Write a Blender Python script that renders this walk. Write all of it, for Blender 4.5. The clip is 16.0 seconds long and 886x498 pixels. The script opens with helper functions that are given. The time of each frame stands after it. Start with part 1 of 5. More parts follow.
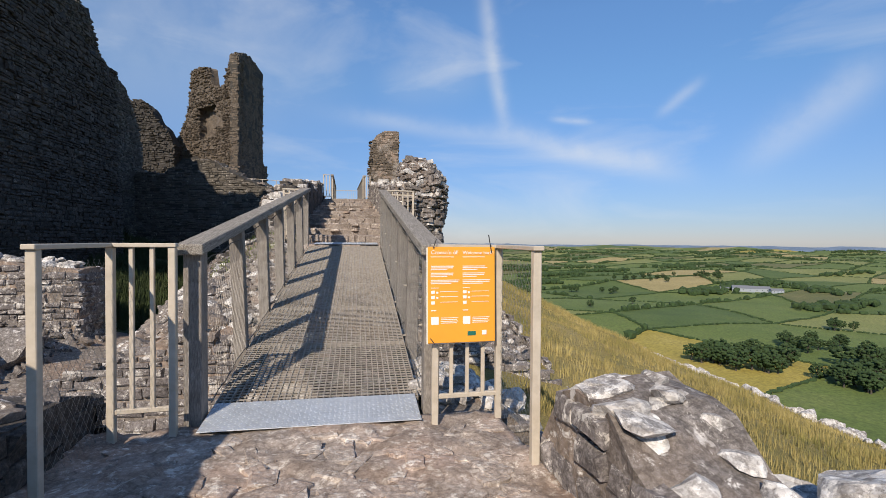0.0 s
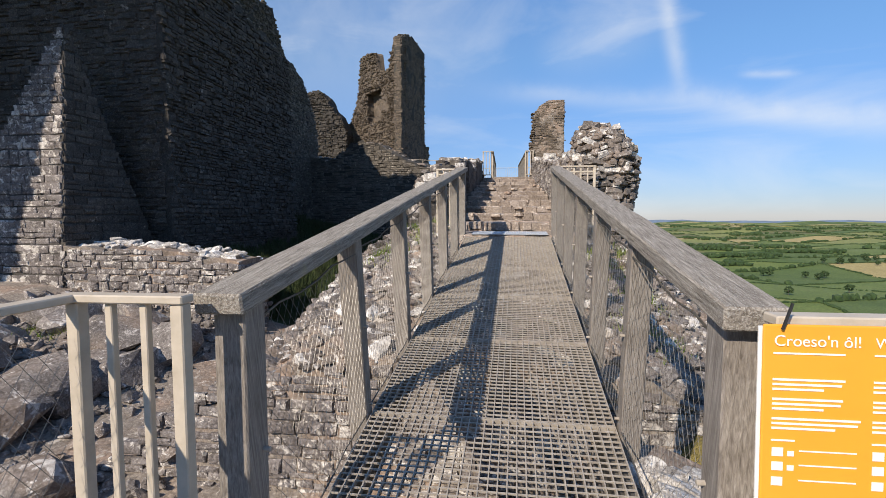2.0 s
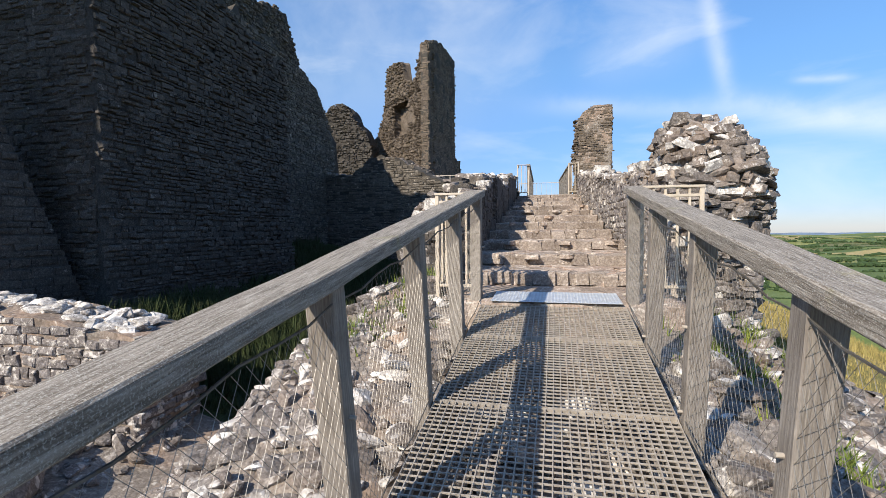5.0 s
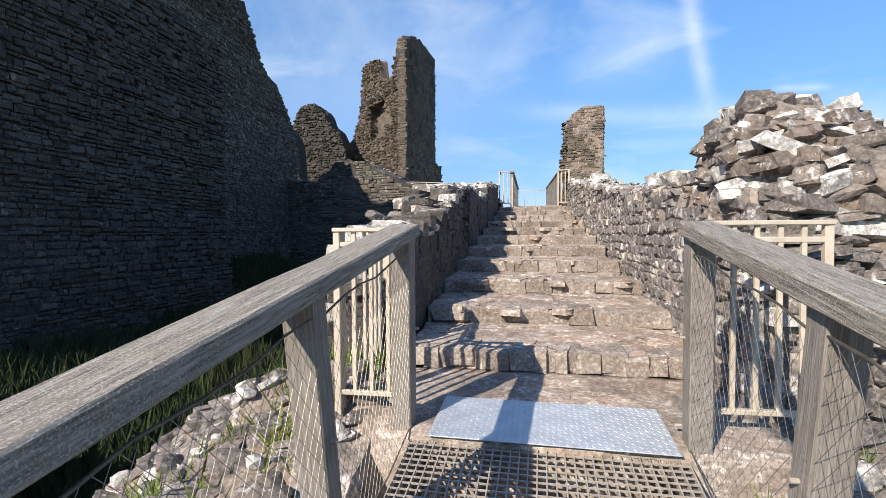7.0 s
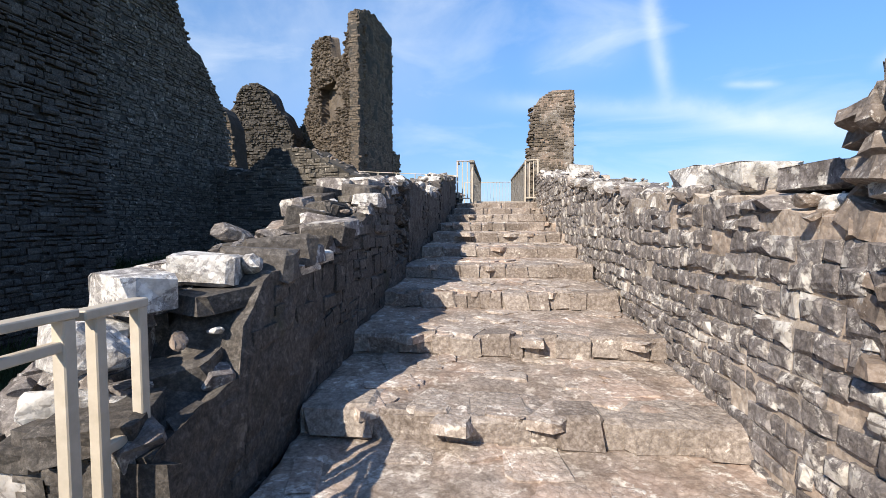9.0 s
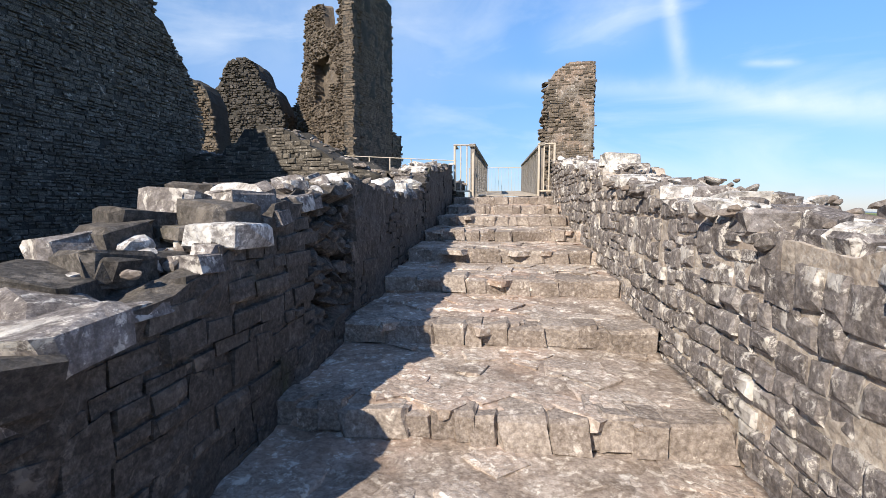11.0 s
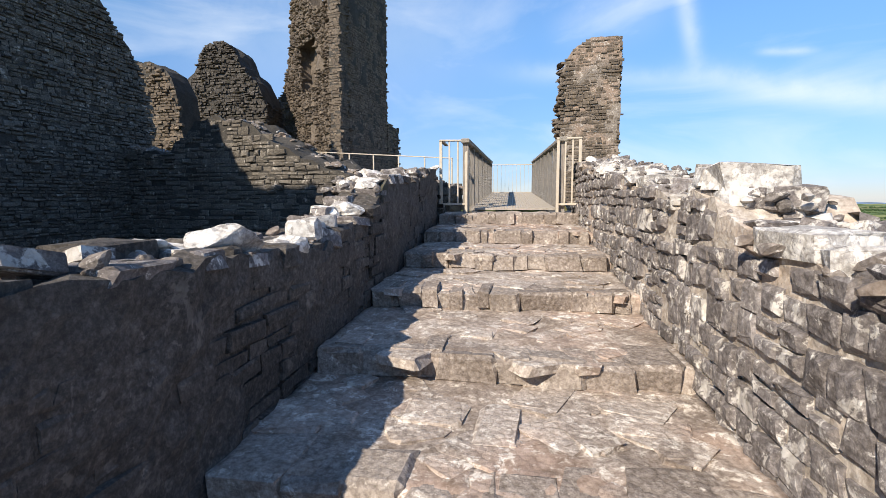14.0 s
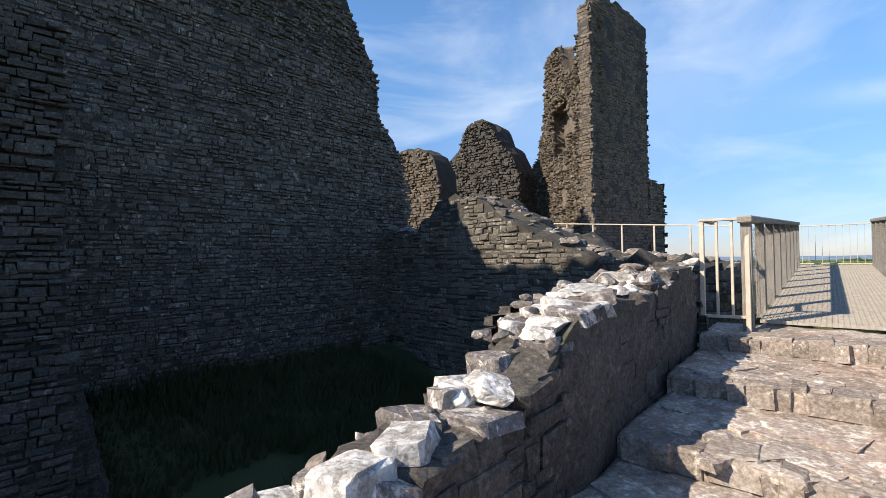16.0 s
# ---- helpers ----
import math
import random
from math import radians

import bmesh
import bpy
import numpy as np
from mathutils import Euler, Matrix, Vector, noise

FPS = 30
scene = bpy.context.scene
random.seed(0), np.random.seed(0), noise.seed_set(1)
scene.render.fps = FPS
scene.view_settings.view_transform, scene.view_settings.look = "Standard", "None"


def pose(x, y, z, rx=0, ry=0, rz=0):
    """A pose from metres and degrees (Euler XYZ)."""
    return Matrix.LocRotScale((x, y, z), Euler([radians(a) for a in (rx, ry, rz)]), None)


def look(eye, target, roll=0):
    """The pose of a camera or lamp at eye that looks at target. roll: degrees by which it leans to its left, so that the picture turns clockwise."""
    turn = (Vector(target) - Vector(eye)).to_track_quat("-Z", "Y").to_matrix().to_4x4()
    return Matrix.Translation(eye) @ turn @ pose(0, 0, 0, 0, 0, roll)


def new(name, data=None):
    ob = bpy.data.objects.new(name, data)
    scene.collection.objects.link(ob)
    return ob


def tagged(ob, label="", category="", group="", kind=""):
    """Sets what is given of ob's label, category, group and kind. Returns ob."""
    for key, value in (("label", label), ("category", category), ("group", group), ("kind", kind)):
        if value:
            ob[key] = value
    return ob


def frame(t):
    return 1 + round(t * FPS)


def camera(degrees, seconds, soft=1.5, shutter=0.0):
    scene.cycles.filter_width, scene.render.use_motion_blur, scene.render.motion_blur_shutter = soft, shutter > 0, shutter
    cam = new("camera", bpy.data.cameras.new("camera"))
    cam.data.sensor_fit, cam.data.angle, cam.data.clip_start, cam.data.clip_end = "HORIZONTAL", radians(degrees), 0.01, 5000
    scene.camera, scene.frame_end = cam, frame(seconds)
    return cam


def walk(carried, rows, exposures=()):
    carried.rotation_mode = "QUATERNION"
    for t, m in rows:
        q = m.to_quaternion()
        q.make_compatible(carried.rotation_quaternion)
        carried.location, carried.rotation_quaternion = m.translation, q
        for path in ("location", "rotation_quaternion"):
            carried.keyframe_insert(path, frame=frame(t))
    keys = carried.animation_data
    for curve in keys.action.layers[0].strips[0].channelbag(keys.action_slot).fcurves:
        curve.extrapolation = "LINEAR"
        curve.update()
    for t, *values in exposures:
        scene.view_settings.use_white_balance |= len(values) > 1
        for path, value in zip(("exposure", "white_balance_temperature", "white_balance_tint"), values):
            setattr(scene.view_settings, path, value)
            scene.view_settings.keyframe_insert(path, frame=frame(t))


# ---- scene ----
cam = camera(85.7, 16.0, soft=0.75)
METRES, EYE, TILT, LEAN, TURN = 17.0, 1.2, 0.0, 0.0, -10.1
ROWS = [
    (0.0, 0.0, 0.0, 0.0, 0.01, -1.1, -0.35),
    (0.5, -0.0056, 0.0237, 0.001, 5.3, -2.44, -0.27),
    (1.0, -0.0102, 0.0518, 0.0013, 12.01, -3.66, -0.15),
    (1.5, -0.0148, 0.0783, 0.0099, 16.49, -4.27, -0.11),
    (2.0, -0.0261, 0.1063, 0.0118, 18.83, -3.92, 0.05),
    (2.5, -0.0339, 0.1367, 0.0143, 20.8, -4.37, 0.2),
    (3.0, -0.0387, 0.1641, 0.0222, 21.12, -3.72, 0.24),
    (5.5, -0.0721, 0.3231, 0.0411, 23.56, -1.76, 0.46),
    (6.0, -0.0788, 0.3557, 0.0486, 23.14, -1.31, 0.33),
    (6.5, -0.0875, 0.3905, 0.0546, 22.16, -1.4, 0.33),
    (7.0, -0.0918, 0.4254, 0.0573, 21.74, -1.69, 0.31),
    (7.5, -0.0991, 0.4561, 0.0603, 19.9, -2.13, 0.15),
    (8.0, -0.1049, 0.4908, 0.0665, 18.63, -2.26, 0.2),
    (8.5, -0.1079, 0.5221, 0.0705, 18.79, -2.64, 0.19),
    (9.0, -0.1155, 0.5556, 0.0739, 17.56, -2.96, 0.16),
    (11.5, -0.1414, 0.7181, 0.1008, 18.91, -5.31, -0.05),
    (12.0, -0.1483, 0.7416, 0.1053, 17.71, -4.82, 0.07),
    (12.5, -0.1533, 0.7675, 0.1064, 17.79, -5.84, 0.16),
    (13.0, -0.1573, 0.7947, 0.1131, 17.87, -6.77, 0.14),
    (13.5, -0.1637, 0.8236, 0.1135, 18.64, -6.64, 0.16),
    (14.0, -0.167, 0.855, 0.1187, 19.84, -6.04, 0.13),
    (14.5, -0.1706, 0.8831, 0.1268, 21.41, -5.38, 0.18),
    (15.0, -0.1797, 0.913, 0.1326, 28.9, -4.16, 0.45),
    (15.5, -0.1877, 0.9377, 0.1397, 40.27, -2.12, 0.64),
    (16.0, -0.1927, 0.9629, 0.1509, 50.85, 0.91, 0.9),
]
walk(cam, [(t, pose(0, 0, EYE, TILT, LEAN, TURN) @ pose(METRES * x, METRES * y, METRES * z, 90 + pitch, roll, yaw)) for t, x, y, z, yaw, pitch, roll in ROWS],
     exposures=[(0.0, 0.02, 6900, 12), (1.5, 0.13, 6900, 12), (3.0, 0.33, 6850, 11), (6.0, 0.5, 6750, 10), (9.0, 0.58, 6700, 10), (13.0, 0.57, 6850, 10), (15.0, 0.48, 6900, 10), (15.5, 0.45, 6950, 10), (16.0, 0.65, 7000, 10)])

# ---------------- light ----------------
SUN_WAY = Vector((0.71, 1.33, -1.05)).normalized()
SUN_EL = math.asin(-SUN_WAY.z)
SUN_AZ = math.atan2(-SUN_WAY.x, -SUN_WAY.y)

world = bpy.data.worlds.new("sky")
scene.world = world
world.use_nodes = True


WISPS = (
    ((0.226, 0.86, 0.458), (0.285, 0.928, 0.238), 0.014, 0.75),
    ((-0.036, 0.969, 0.245), (0.322, 0.925, 0.199), 0.018, 0.45),
    ((0.30, 0.93, 0.211), (0.583, 0.803, 0.126), 0.022, 0.75),
    ((0.668, 0.731, 0.138), (0.768, 0.584, 0.262), 0.03, 0.55),
    ((0.547, 0.803, 0.235), (0.593, 0.753, 0.285), 0.010, 0.6),
    ((0.376, 0.895, 0.24), (0.445, 0.866, 0.23), 0.006, 0.7),
    ((0.05, 0.95, 0.31), (0.24, 0.91, 0.34), 0.05, 0.28),
    ((-0.61, 0.73, 0.28), (-0.05, 0.93, 0.36), 0.17, 0.36),
)



def sky_nodes(nt):
    n, l = nt.nodes, nt.links
    n.clear()
    out = n.new("ShaderNodeOutputWorld")
    bg = n.new("ShaderNodeBackground")
    bg.inputs["Strength"].default_value = 0.098
    sky = n.new("ShaderNodeTexSky")
    sky.sky_type = "NISHITA"
    sky.sun_disc = False
    sky.sun_elevation = SUN_EL
    sky.sun_rotation = SUN_AZ
    sky.altitude = 250
    sky.air_density = 1.0
    sky.dust_density = 0.0
    sky.ozone_density = 3.0
    co = n.new("ShaderNodeTexCoord")
    # thin high cirrus: stretched noise, only above the horizon
    mp = n.new("ShaderNodeMapping")
    mp.inputs["Rotation"].default_value = (0.35, 0.15, 0.5)
    mp.inputs["Scale"].default_value = (1.3, 0.75, 4.2)
    l.new(co.outputs["Generated"], mp.inputs["Vector"])
    nz = n.new("ShaderNodeTexNoise")
    nz.inputs["Scale"].default_value = 2.1
    nz.inputs["Detail"].default_value = 7
    nz.inputs["Roughness"].default_value = 0.55
    nz.inputs["Distortion"].default_value = 0.7
    l.new(mp.outputs[0], nz.inputs["Vector"])
    ramp = n.new("ShaderNodeValToRGB")
    ramp.color_ramp.elements[0].position = 0.50
    ramp.color_ramp.elements[1].position = 0.86
    l.new(nz.outputs["Fac"], ramp.inputs["Fac"])
    mul = n.new("ShaderNodeMath")
    mul.operation = "MULTIPLY"
    mul.inputs[1].default_value = 0.42
    l.new(ramp.outputs["Color"], mul.inputs[0])
    mix = n.new("ShaderNodeMixRGB")
    mix.inputs["Color2"].default_value = (7.6, 8.2, 8.8, 1)
    fac = mul.outputs[0]

    def math_node(op, a, b=None):
        m = n.new("ShaderNodeMath")
        m.operation = op
        for k, v in enumerate((a, b)):
            if v is None:
                continue
            if isinstance(v, (int, float)):
                m.inputs[k].default_value = v
            else:
                l.new(v, m.inputs[k])
        return m.outputs[0]

    def dot(v):
        d = n.new("ShaderNodeVectorMath")
        d.operation = "DOT_PRODUCT"
        l.new(co.outputs["Generated"], d.inputs[0])
        d.inputs[1].default_value = v
        return d.outputs["Value"]

    fine = n.new("ShaderNodeTexNoise")
    fine.inputs["Scale"].default_value = 9
    fine.inputs["Detail"].default_value = 8
    fine.inputs["Roughness"].default_value = 0.6
    l.new(co.outputs["Generated"], fine.inputs["Vector"])
    # single wisps: great-circle bands from one sky direction to another
    for a, b, width, gain in WISPS:
        a, b = Vector(a), Vector(b)
        nrm = a.cross(b).normalized()
        mid = (a + b).normalized()
        reach = (a - b).length / 2
        across = math_node("POWER", math_node("DIVIDE", math_node("ADD", dot(nrm), math_node("MULTIPLY", math_node("SUBTRACT", fine.outputs["Fac"], 0.5), width * 1.6)), width), 2)
        along = math_node("POWER", math_node("DIVIDE", math_node("ARCCOSINE", math_node("MINIMUM", dot(mid), 1.0)), reach), 4)
        band = math_node("EXPONENT", math_node("MULTIPLY", math_node("ADD", across, along), -1.0))
        fac = math_node("ADD", fac, math_node("MULTIPLY", band, math_node("MULTIPLY", fine.outputs["Fac"], gain)))
    fac = math_node("MINIMUM", fac, 0.9)
    l.new(fac, mix.inputs["Fac"])
    tint = n.new("ShaderNodeMixRGB")
    tint.blend_type = "MULTIPLY"
    tint.inputs["Fac"].default_value = 1.0
    hue = n.new("ShaderNodeValToRGB")
    hue.color_ramp.elements[0].color = (0.69, 0.80, 1.20, 1)
    hue.color_ramp.elements[1].color = (0.71, 0.97, 1.17, 1)
    hue.color_ramp.elements[1].position = 0.3
    sepz = n.new("ShaderNodeSeparateXYZ")
    l.new(co.outputs["Generated"], sepz.inputs[0])
    l.new(sepz.outputs["Z"], hue.inputs["Fac"])
    l.new(hue.outputs["Color"], tint.inputs["Color2"])
    l.new(sky.outputs["Color"], tint.inputs["Color1"])
    sep = n.new("ShaderNodeSeparateXYZ")
    l.new(co.outputs["Generated"], sep.inputs[0])
    lift = n.new("ShaderNodeMapRange")
    lift.inputs["From Min"].default_value = 0.0
    lift.inputs["From Max"].default_value = 0.42
    lift.inputs["To Min"].default_value = 0.66
    lift.inputs["To Max"].default_value = 1.38
    l.new(sep.outputs["Z"], lift.inputs["Value"])
    up = n.new("ShaderNodeMixRGB")
    up.blend_type = "MULTIPLY"
    up.inputs["Fac"].default_value = 1.0
    l.new(tint.outputs["Color"], up.inputs["Color1"])
    l.new(lift.outputs[0], up.inputs["Color2"])
    l.new(up.outputs["Color"], mix.inputs["Color1"])
    l.new(mix.outputs["Color"], bg.inputs["Color"])
    l.new(bg.outputs["Background"], out.inputs["Surface"])


sky_nodes(world.node_tree)

sun = new("sun", bpy.data.lights.new("sun", "SUN"))
sun.data.energy = 5.0
sun.data.angle = radians(0.53)
sun.data.color = (1.0, 0.92, 0.80)
sun.matrix_world = look((0, 0, 60), Vector((0, 0, 60)) + SUN_WAY)


# ---------------- materials ----------------
def base_material(name, rough=0.9, metal=0.0):
    m = bpy.data.materials.new(name)
    m.use_nodes = True
    n, l = m.node_tree.nodes, m.node_tree.links
    b = n["Principled BSDF"]
    b.inputs["Roughness"].default_value = rough
    b.inputs["Metallic"].default_value = metal
    return m, n, l, b


def noise_node(n, l, vec, scale, detail=5, rough=0.6, distort=0.0):
    t = n.new("ShaderNodeTexNoise")
    t.inputs["Scale"].default_value = scale
    t.inputs["Detail"].default_value = detail
    t.inputs["Roughness"].default_value = rough
    t.inputs["Distortion"].default_value = distort
    l.new(vec, t.inputs["Vector"])
    return t.outputs["Fac"]


def ramp_node(n, l, fac, stops):
    r = n.new("ShaderNodeValToRGB")
    e = r.color_ramp.elements
    while len(e) < len(stops):
        e.new(0.5)
    for el, (p, c) in zip(e, stops):
        el.position = p
        el.color = (*c, 1) if len(c) == 3 else c
    l.new(fac, r.inputs["Fac"])
    return r.outputs["Color"]


def mix_node(n, l, fac, a, b, mode="MIX"):
    x = n.new("ShaderNodeMixRGB")
    x.blend_type = mode
    for sock, v in (("Fac", fac), ("Color1", a), ("Color2", b)):
        if isinstance(v, (int, float)):
            x.inputs[sock].default_value = v
        elif isinstance(v, tuple):
            x.inputs[sock].default_value = (*v, 1)
        else:
            l.new(v, x.inputs[sock])
    return x.outputs["Color"]


def bump_node(n, l, b, height, strength, dist=0.02):
    k = n.new("ShaderNodeBump")
    k.inputs["Strength"].default_value = strength
    k.inputs["Distance"].default_value = dist
    l.new(height, k.inputs["Height"])
    l.new(k.outputs["Normal"], b.inputs["Normal"])


def pos(n):
    return n.new("ShaderNodeNewGeometry").outputs["Position"]


def island(n):
    return n.new("ShaderNodeNewGeometry").outputs["Random Per Island"]


def objrand(n):
    return n.new("ShaderNodeObjectInfo").outputs["Random"]


def stone_material(name, dark, mid, light, lichen=(0.62, 0.60, 0.56), lichen_at=0.62, per="island", moss=0.0, warm=None, joints=False, crust=True, grain=26):
    """Weathered rubble: tone by piece, mottling, pale lichen crusts, fine relief."""
    m, n, l, b = base_material(name, 0.93)
    p = pos(n)
    big = noise_node(n, l, p, 2.2, 6, 0.65)
    fine = noise_node(n, l, p, 46, 8, 0.8)
    tone = island(n) if per == "island" else objrand(n)
    c1 = ramp_node(n, l, tone, [(0.0, dark), (0.5, mid), (1.0, light)])
    c2 = ramp_node(n, l, fine, [(0.40, dark), (0.5, mid), (0.60, light)])
    c = mix_node(n, l, 0.66, c1, c2)
    if warm:
        w = noise_node(n, l, p, 1.1, 4, 0.6)
        wf = ramp_node(n, l, w, [(0.45, (0, 0, 0)), (0.62, (1, 1, 1))])
        c = mix_node(n, l, wf, c, mix_node(n, l, 0.6, c, warm))
    li = noise_node(n, l, p, 11, 8, 0.78, 0.3)
    lf = ramp_node(n, l, li, [(lichen_at - 0.02, (0, 0, 0)), (lichen_at + 0.03, (1, 1, 1))])
    c = mix_node(n, l, lf, c, lichen)
    l2 = noise_node(n, l, p, 4.2, 9, 0.66, 0.5)
    l2f = ramp_node(n, l, l2, [(lichen_at - 0.015, (0, 0, 0)), (lichen_at + 0.02, (0.85, 0.85, 0.85))])
    if crust:
        c = mix_node(n, l, l2f, c, lichen)
    if moss:
        mo = noise_node(n, l, p, 1.7, 5, 0.6)
        mf = ramp_node(n, l, mo, [(0.72 - moss, (0, 0, 0)), (0.86 - moss, (0.8, 0.8, 0.8))])
        c = mix_node(n, l, mf, c, (0.06, 0.065, 0.025))
    jit = n.new("ShaderNodeVectorMath")
    jit.operation = "MULTIPLY_ADD"
    jn = n.new("ShaderNodeTexNoise")
    jn.inputs["Scale"].default_value = grain * 2.2
    jn.inputs["Detail"].default_value = 4
    l.new(p, jn.inputs["Vector"])
    l.new(jn.outputs["Color"], jit.inputs[0])
    jit.inputs[1].default_value = (0.7 / grain,) * 3
    l.new(p, jit.inputs[2])
    agg = n.new("ShaderNodeTexVoronoi")
    agg.inputs["Scale"].default_value = grain
    l.new(jit.outputs[0], agg.inputs["Vector"])
    sepc = n.new("ShaderNodeSeparateColor")
    l.new(agg.outputs["Color"], sepc.inputs[0])
    lo, hi = (0.74, 1.28) if crust else (0.84, 1.16)
    ag = ramp_node(n, l, sepc.outputs[0], [(0.0, (lo, lo * 0.97, lo * 0.94)), (0.3, (0.92, 0.91, 0.90)), (0.75, (1.02, 1.01, 1.0)), (1.0, (hi, hi, hi * 0.985))])
    ae = ramp_node(n, l, agg.outputs["Distance"], [(0.4, (1, 1, 1)), (0.8, (0.74, 0.72, 0.70))])
    c = mix_node(n, l, 0.9, c, mix_node(n, l, 1.0, ag, ae, "MULTIPLY"), "MULTIPLY")
    st = ramp_node(n, l, big, [(0.3, (0.62, 0.60, 0.58)), (0.65, (1, 1, 1))])
    c = mix_node(n, l, 1.0, c, st, "MULTIPLY")
    l.new(c, b.inputs["Base Color"])
    inv = n.new("ShaderNodeMath")
    inv.operation = "SUBTRACT"
    inv.inputs[0].default_value = 1.0
    l.new(agg.outputs["Distance"], inv.inputs[1])
    h = mix_node(n, l, 0.5, mix_node(n, l, 0.5, fine, li), inv.outputs[0])
    if joints:
        v = n.new("ShaderNodeTexVoronoi")
        v.inputs["Scale"].default_value = 5
        wob = n.new("ShaderNodeVectorMath")
        wob.operation = "MULTIPLY_ADD"
        wn = n.new("ShaderNodeTexNoise")
        wn.inputs["Scale"].default_value = 9
        wn.inputs["Detail"].default_value = 5
        l.new(p, wn.inputs["Vector"])
        l.new(wn.outputs["Color"], wob.inputs[0])
        wob.inputs[1].default_value = (0.12, 0.12, 0.12)
        l.new(p, wob.inputs[2])
        l.new(wob.outputs[0], v.inputs["Vector"])
        h = mix_node(n, l, 0.5, h, v.outputs["Distance"])
        cellc = ramp_node(n, l, v.outputs["Color"], [(0.0, (0.70, 0.68, 0.67)), (1.0, (1.18, 1.18, 1.17))])
        edge = ramp_node(n, l, v.outputs["Distance"], [(0.45, (1, 1, 1)), (0.7, (0.72, 0.68, 0.64))])
        c = mix_node(n, l, 0.8, c, mix_node(n, l, 1.0, cellc, edge, "MULTIPLY"), "MULTIPLY")
        l.new(c, b.inputs["Base Color"])
    bump_node(n, l, b, h, 0.75, 0.014)
    return m


GREY = ((0.095, 0.083, 0.082), (0.205, 0.183, 0.178), (0.37, 0.342, 0.332))
# Staining, and the shade on the parapet's inner face, both put into this colour.
M_STAIN_SHADE = stone_material("stain_shade_limestone", (0.038, 0.034, 0.030), (0.086, 0.076, 0.068), (0.18, 0.16, 0.144), lichen=(0.22, 0.195, 0.172), lichen_at=0.62, moss=0.08)
M_STAIN_SHADE_PART = stone_material("stain_shade_limestone_piece", (0.038, 0.034, 0.030), (0.086, 0.076, 0.068), (0.18, 0.16, 0.144), lichen=(0.22, 0.195, 0.172), lichen_at=0.62, per="object", moss=0.08)
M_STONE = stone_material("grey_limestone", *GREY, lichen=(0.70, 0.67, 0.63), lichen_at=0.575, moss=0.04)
M_STONE_PART = stone_material("grey_limestone_piece", *GREY, lichen=(0.70, 0.67, 0.63), lichen_at=0.575, per="object", moss=0.03)
M_CAP = stone_material("bleached_limestone", (0.22, 0.205, 0.20), (0.43, 0.41, 0.395), (0.66, 0.64, 0.61), lichen=(0.82, 0.80, 0.77), lichen_at=0.53)
M_CAP_PART = stone_material("bleached_limestone_piece", (0.22, 0.205, 0.20), (0.43, 0.41, 0.395), (0.66, 0.64, 0.61), lichen=(0.82, 0.80, 0.77), lichen_at=0.53, per="object")
# Far below the grey limestone: the tower walls' shade is put into it.
M_SHADE_DARK = stone_material("shade_dark_stone", (0.034, 0.030, 0.026), (0.076, 0.067, 0.059), (0.175, 0.157, 0.138), lichen=(0.28, 0.255, 0.23), lichen_at=0.65, moss=0.07)
M_TOWER = stone_material("brown_tower_stone", (0.075, 0.06, 0.047), (0.155, 0.125, 0.098), (0.26, 0.215, 0.17), lichen=(0.36, 0.29, 0.215), lichen_at=0.64, moss=0.05)
M_MORTAR = stone_material("old_mortar", (0.16, 0.14, 0.12), (0.27, 0.235, 0.205), (0.40, 0.36, 0.32), lichen=(0.58, 0.54, 0.49), lichen_at=0.60, warm=(0.34, 0.23, 0.165))
M_JOINT = stone_material("pale_lime_mortar", (0.36, 0.31, 0.27), (0.55, 0.49, 0.43), (0.70, 0.64, 0.57), lichen=(0.72, 0.68, 0.63), lichen_at=0.60, warm=(0.46, 0.34, 0.26), crust=False)
M_RUBBLE = stone_material("mixed_rubble", (0.10, 0.09, 0.085), (0.21, 0.19, 0.18), (0.40, 0.37, 0.35), lichen=(0.66, 0.63, 0.60), lichen_at=0.60, warm=(0.26, 0.19, 0.14))
# Curtain stone and dark mortar: shade across the ditch put into base colours.
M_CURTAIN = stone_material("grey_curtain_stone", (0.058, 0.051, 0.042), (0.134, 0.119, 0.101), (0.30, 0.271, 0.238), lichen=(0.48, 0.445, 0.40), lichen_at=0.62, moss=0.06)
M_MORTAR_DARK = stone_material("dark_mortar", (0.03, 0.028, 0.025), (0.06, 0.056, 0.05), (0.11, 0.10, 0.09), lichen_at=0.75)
M_STEP = stone_material("worn_pink_step_stone", (0.25, 0.20, 0.168), (0.465, 0.395, 0.345), (0.64, 0.575, 0.515), lichen=(0.82, 0.76, 0.69), lichen_at=0.56, warm=(0.48, 0.335, 0.26), joints=True, crust=False, grain=30)
M_STEP_PART = stone_material("worn_pink_step_piece", (0.25, 0.20, 0.168), (0.465, 0.395, 0.345), (0.64, 0.575, 0.515), lichen=(0.82, 0.76, 0.69), lichen_at=0.56, per="object", warm=(0.48, 0.335, 0.26), crust=False, grain=30)

M_KERB_PART = stone_material("dirt_stained_step_edge", (0.16, 0.128, 0.108), (0.33, 0.278, 0.242), (0.50, 0.445, 0.395), lichen=(0.66, 0.6, 0.54), lichen_at=0.6, per="object", crust=False, grain=30)


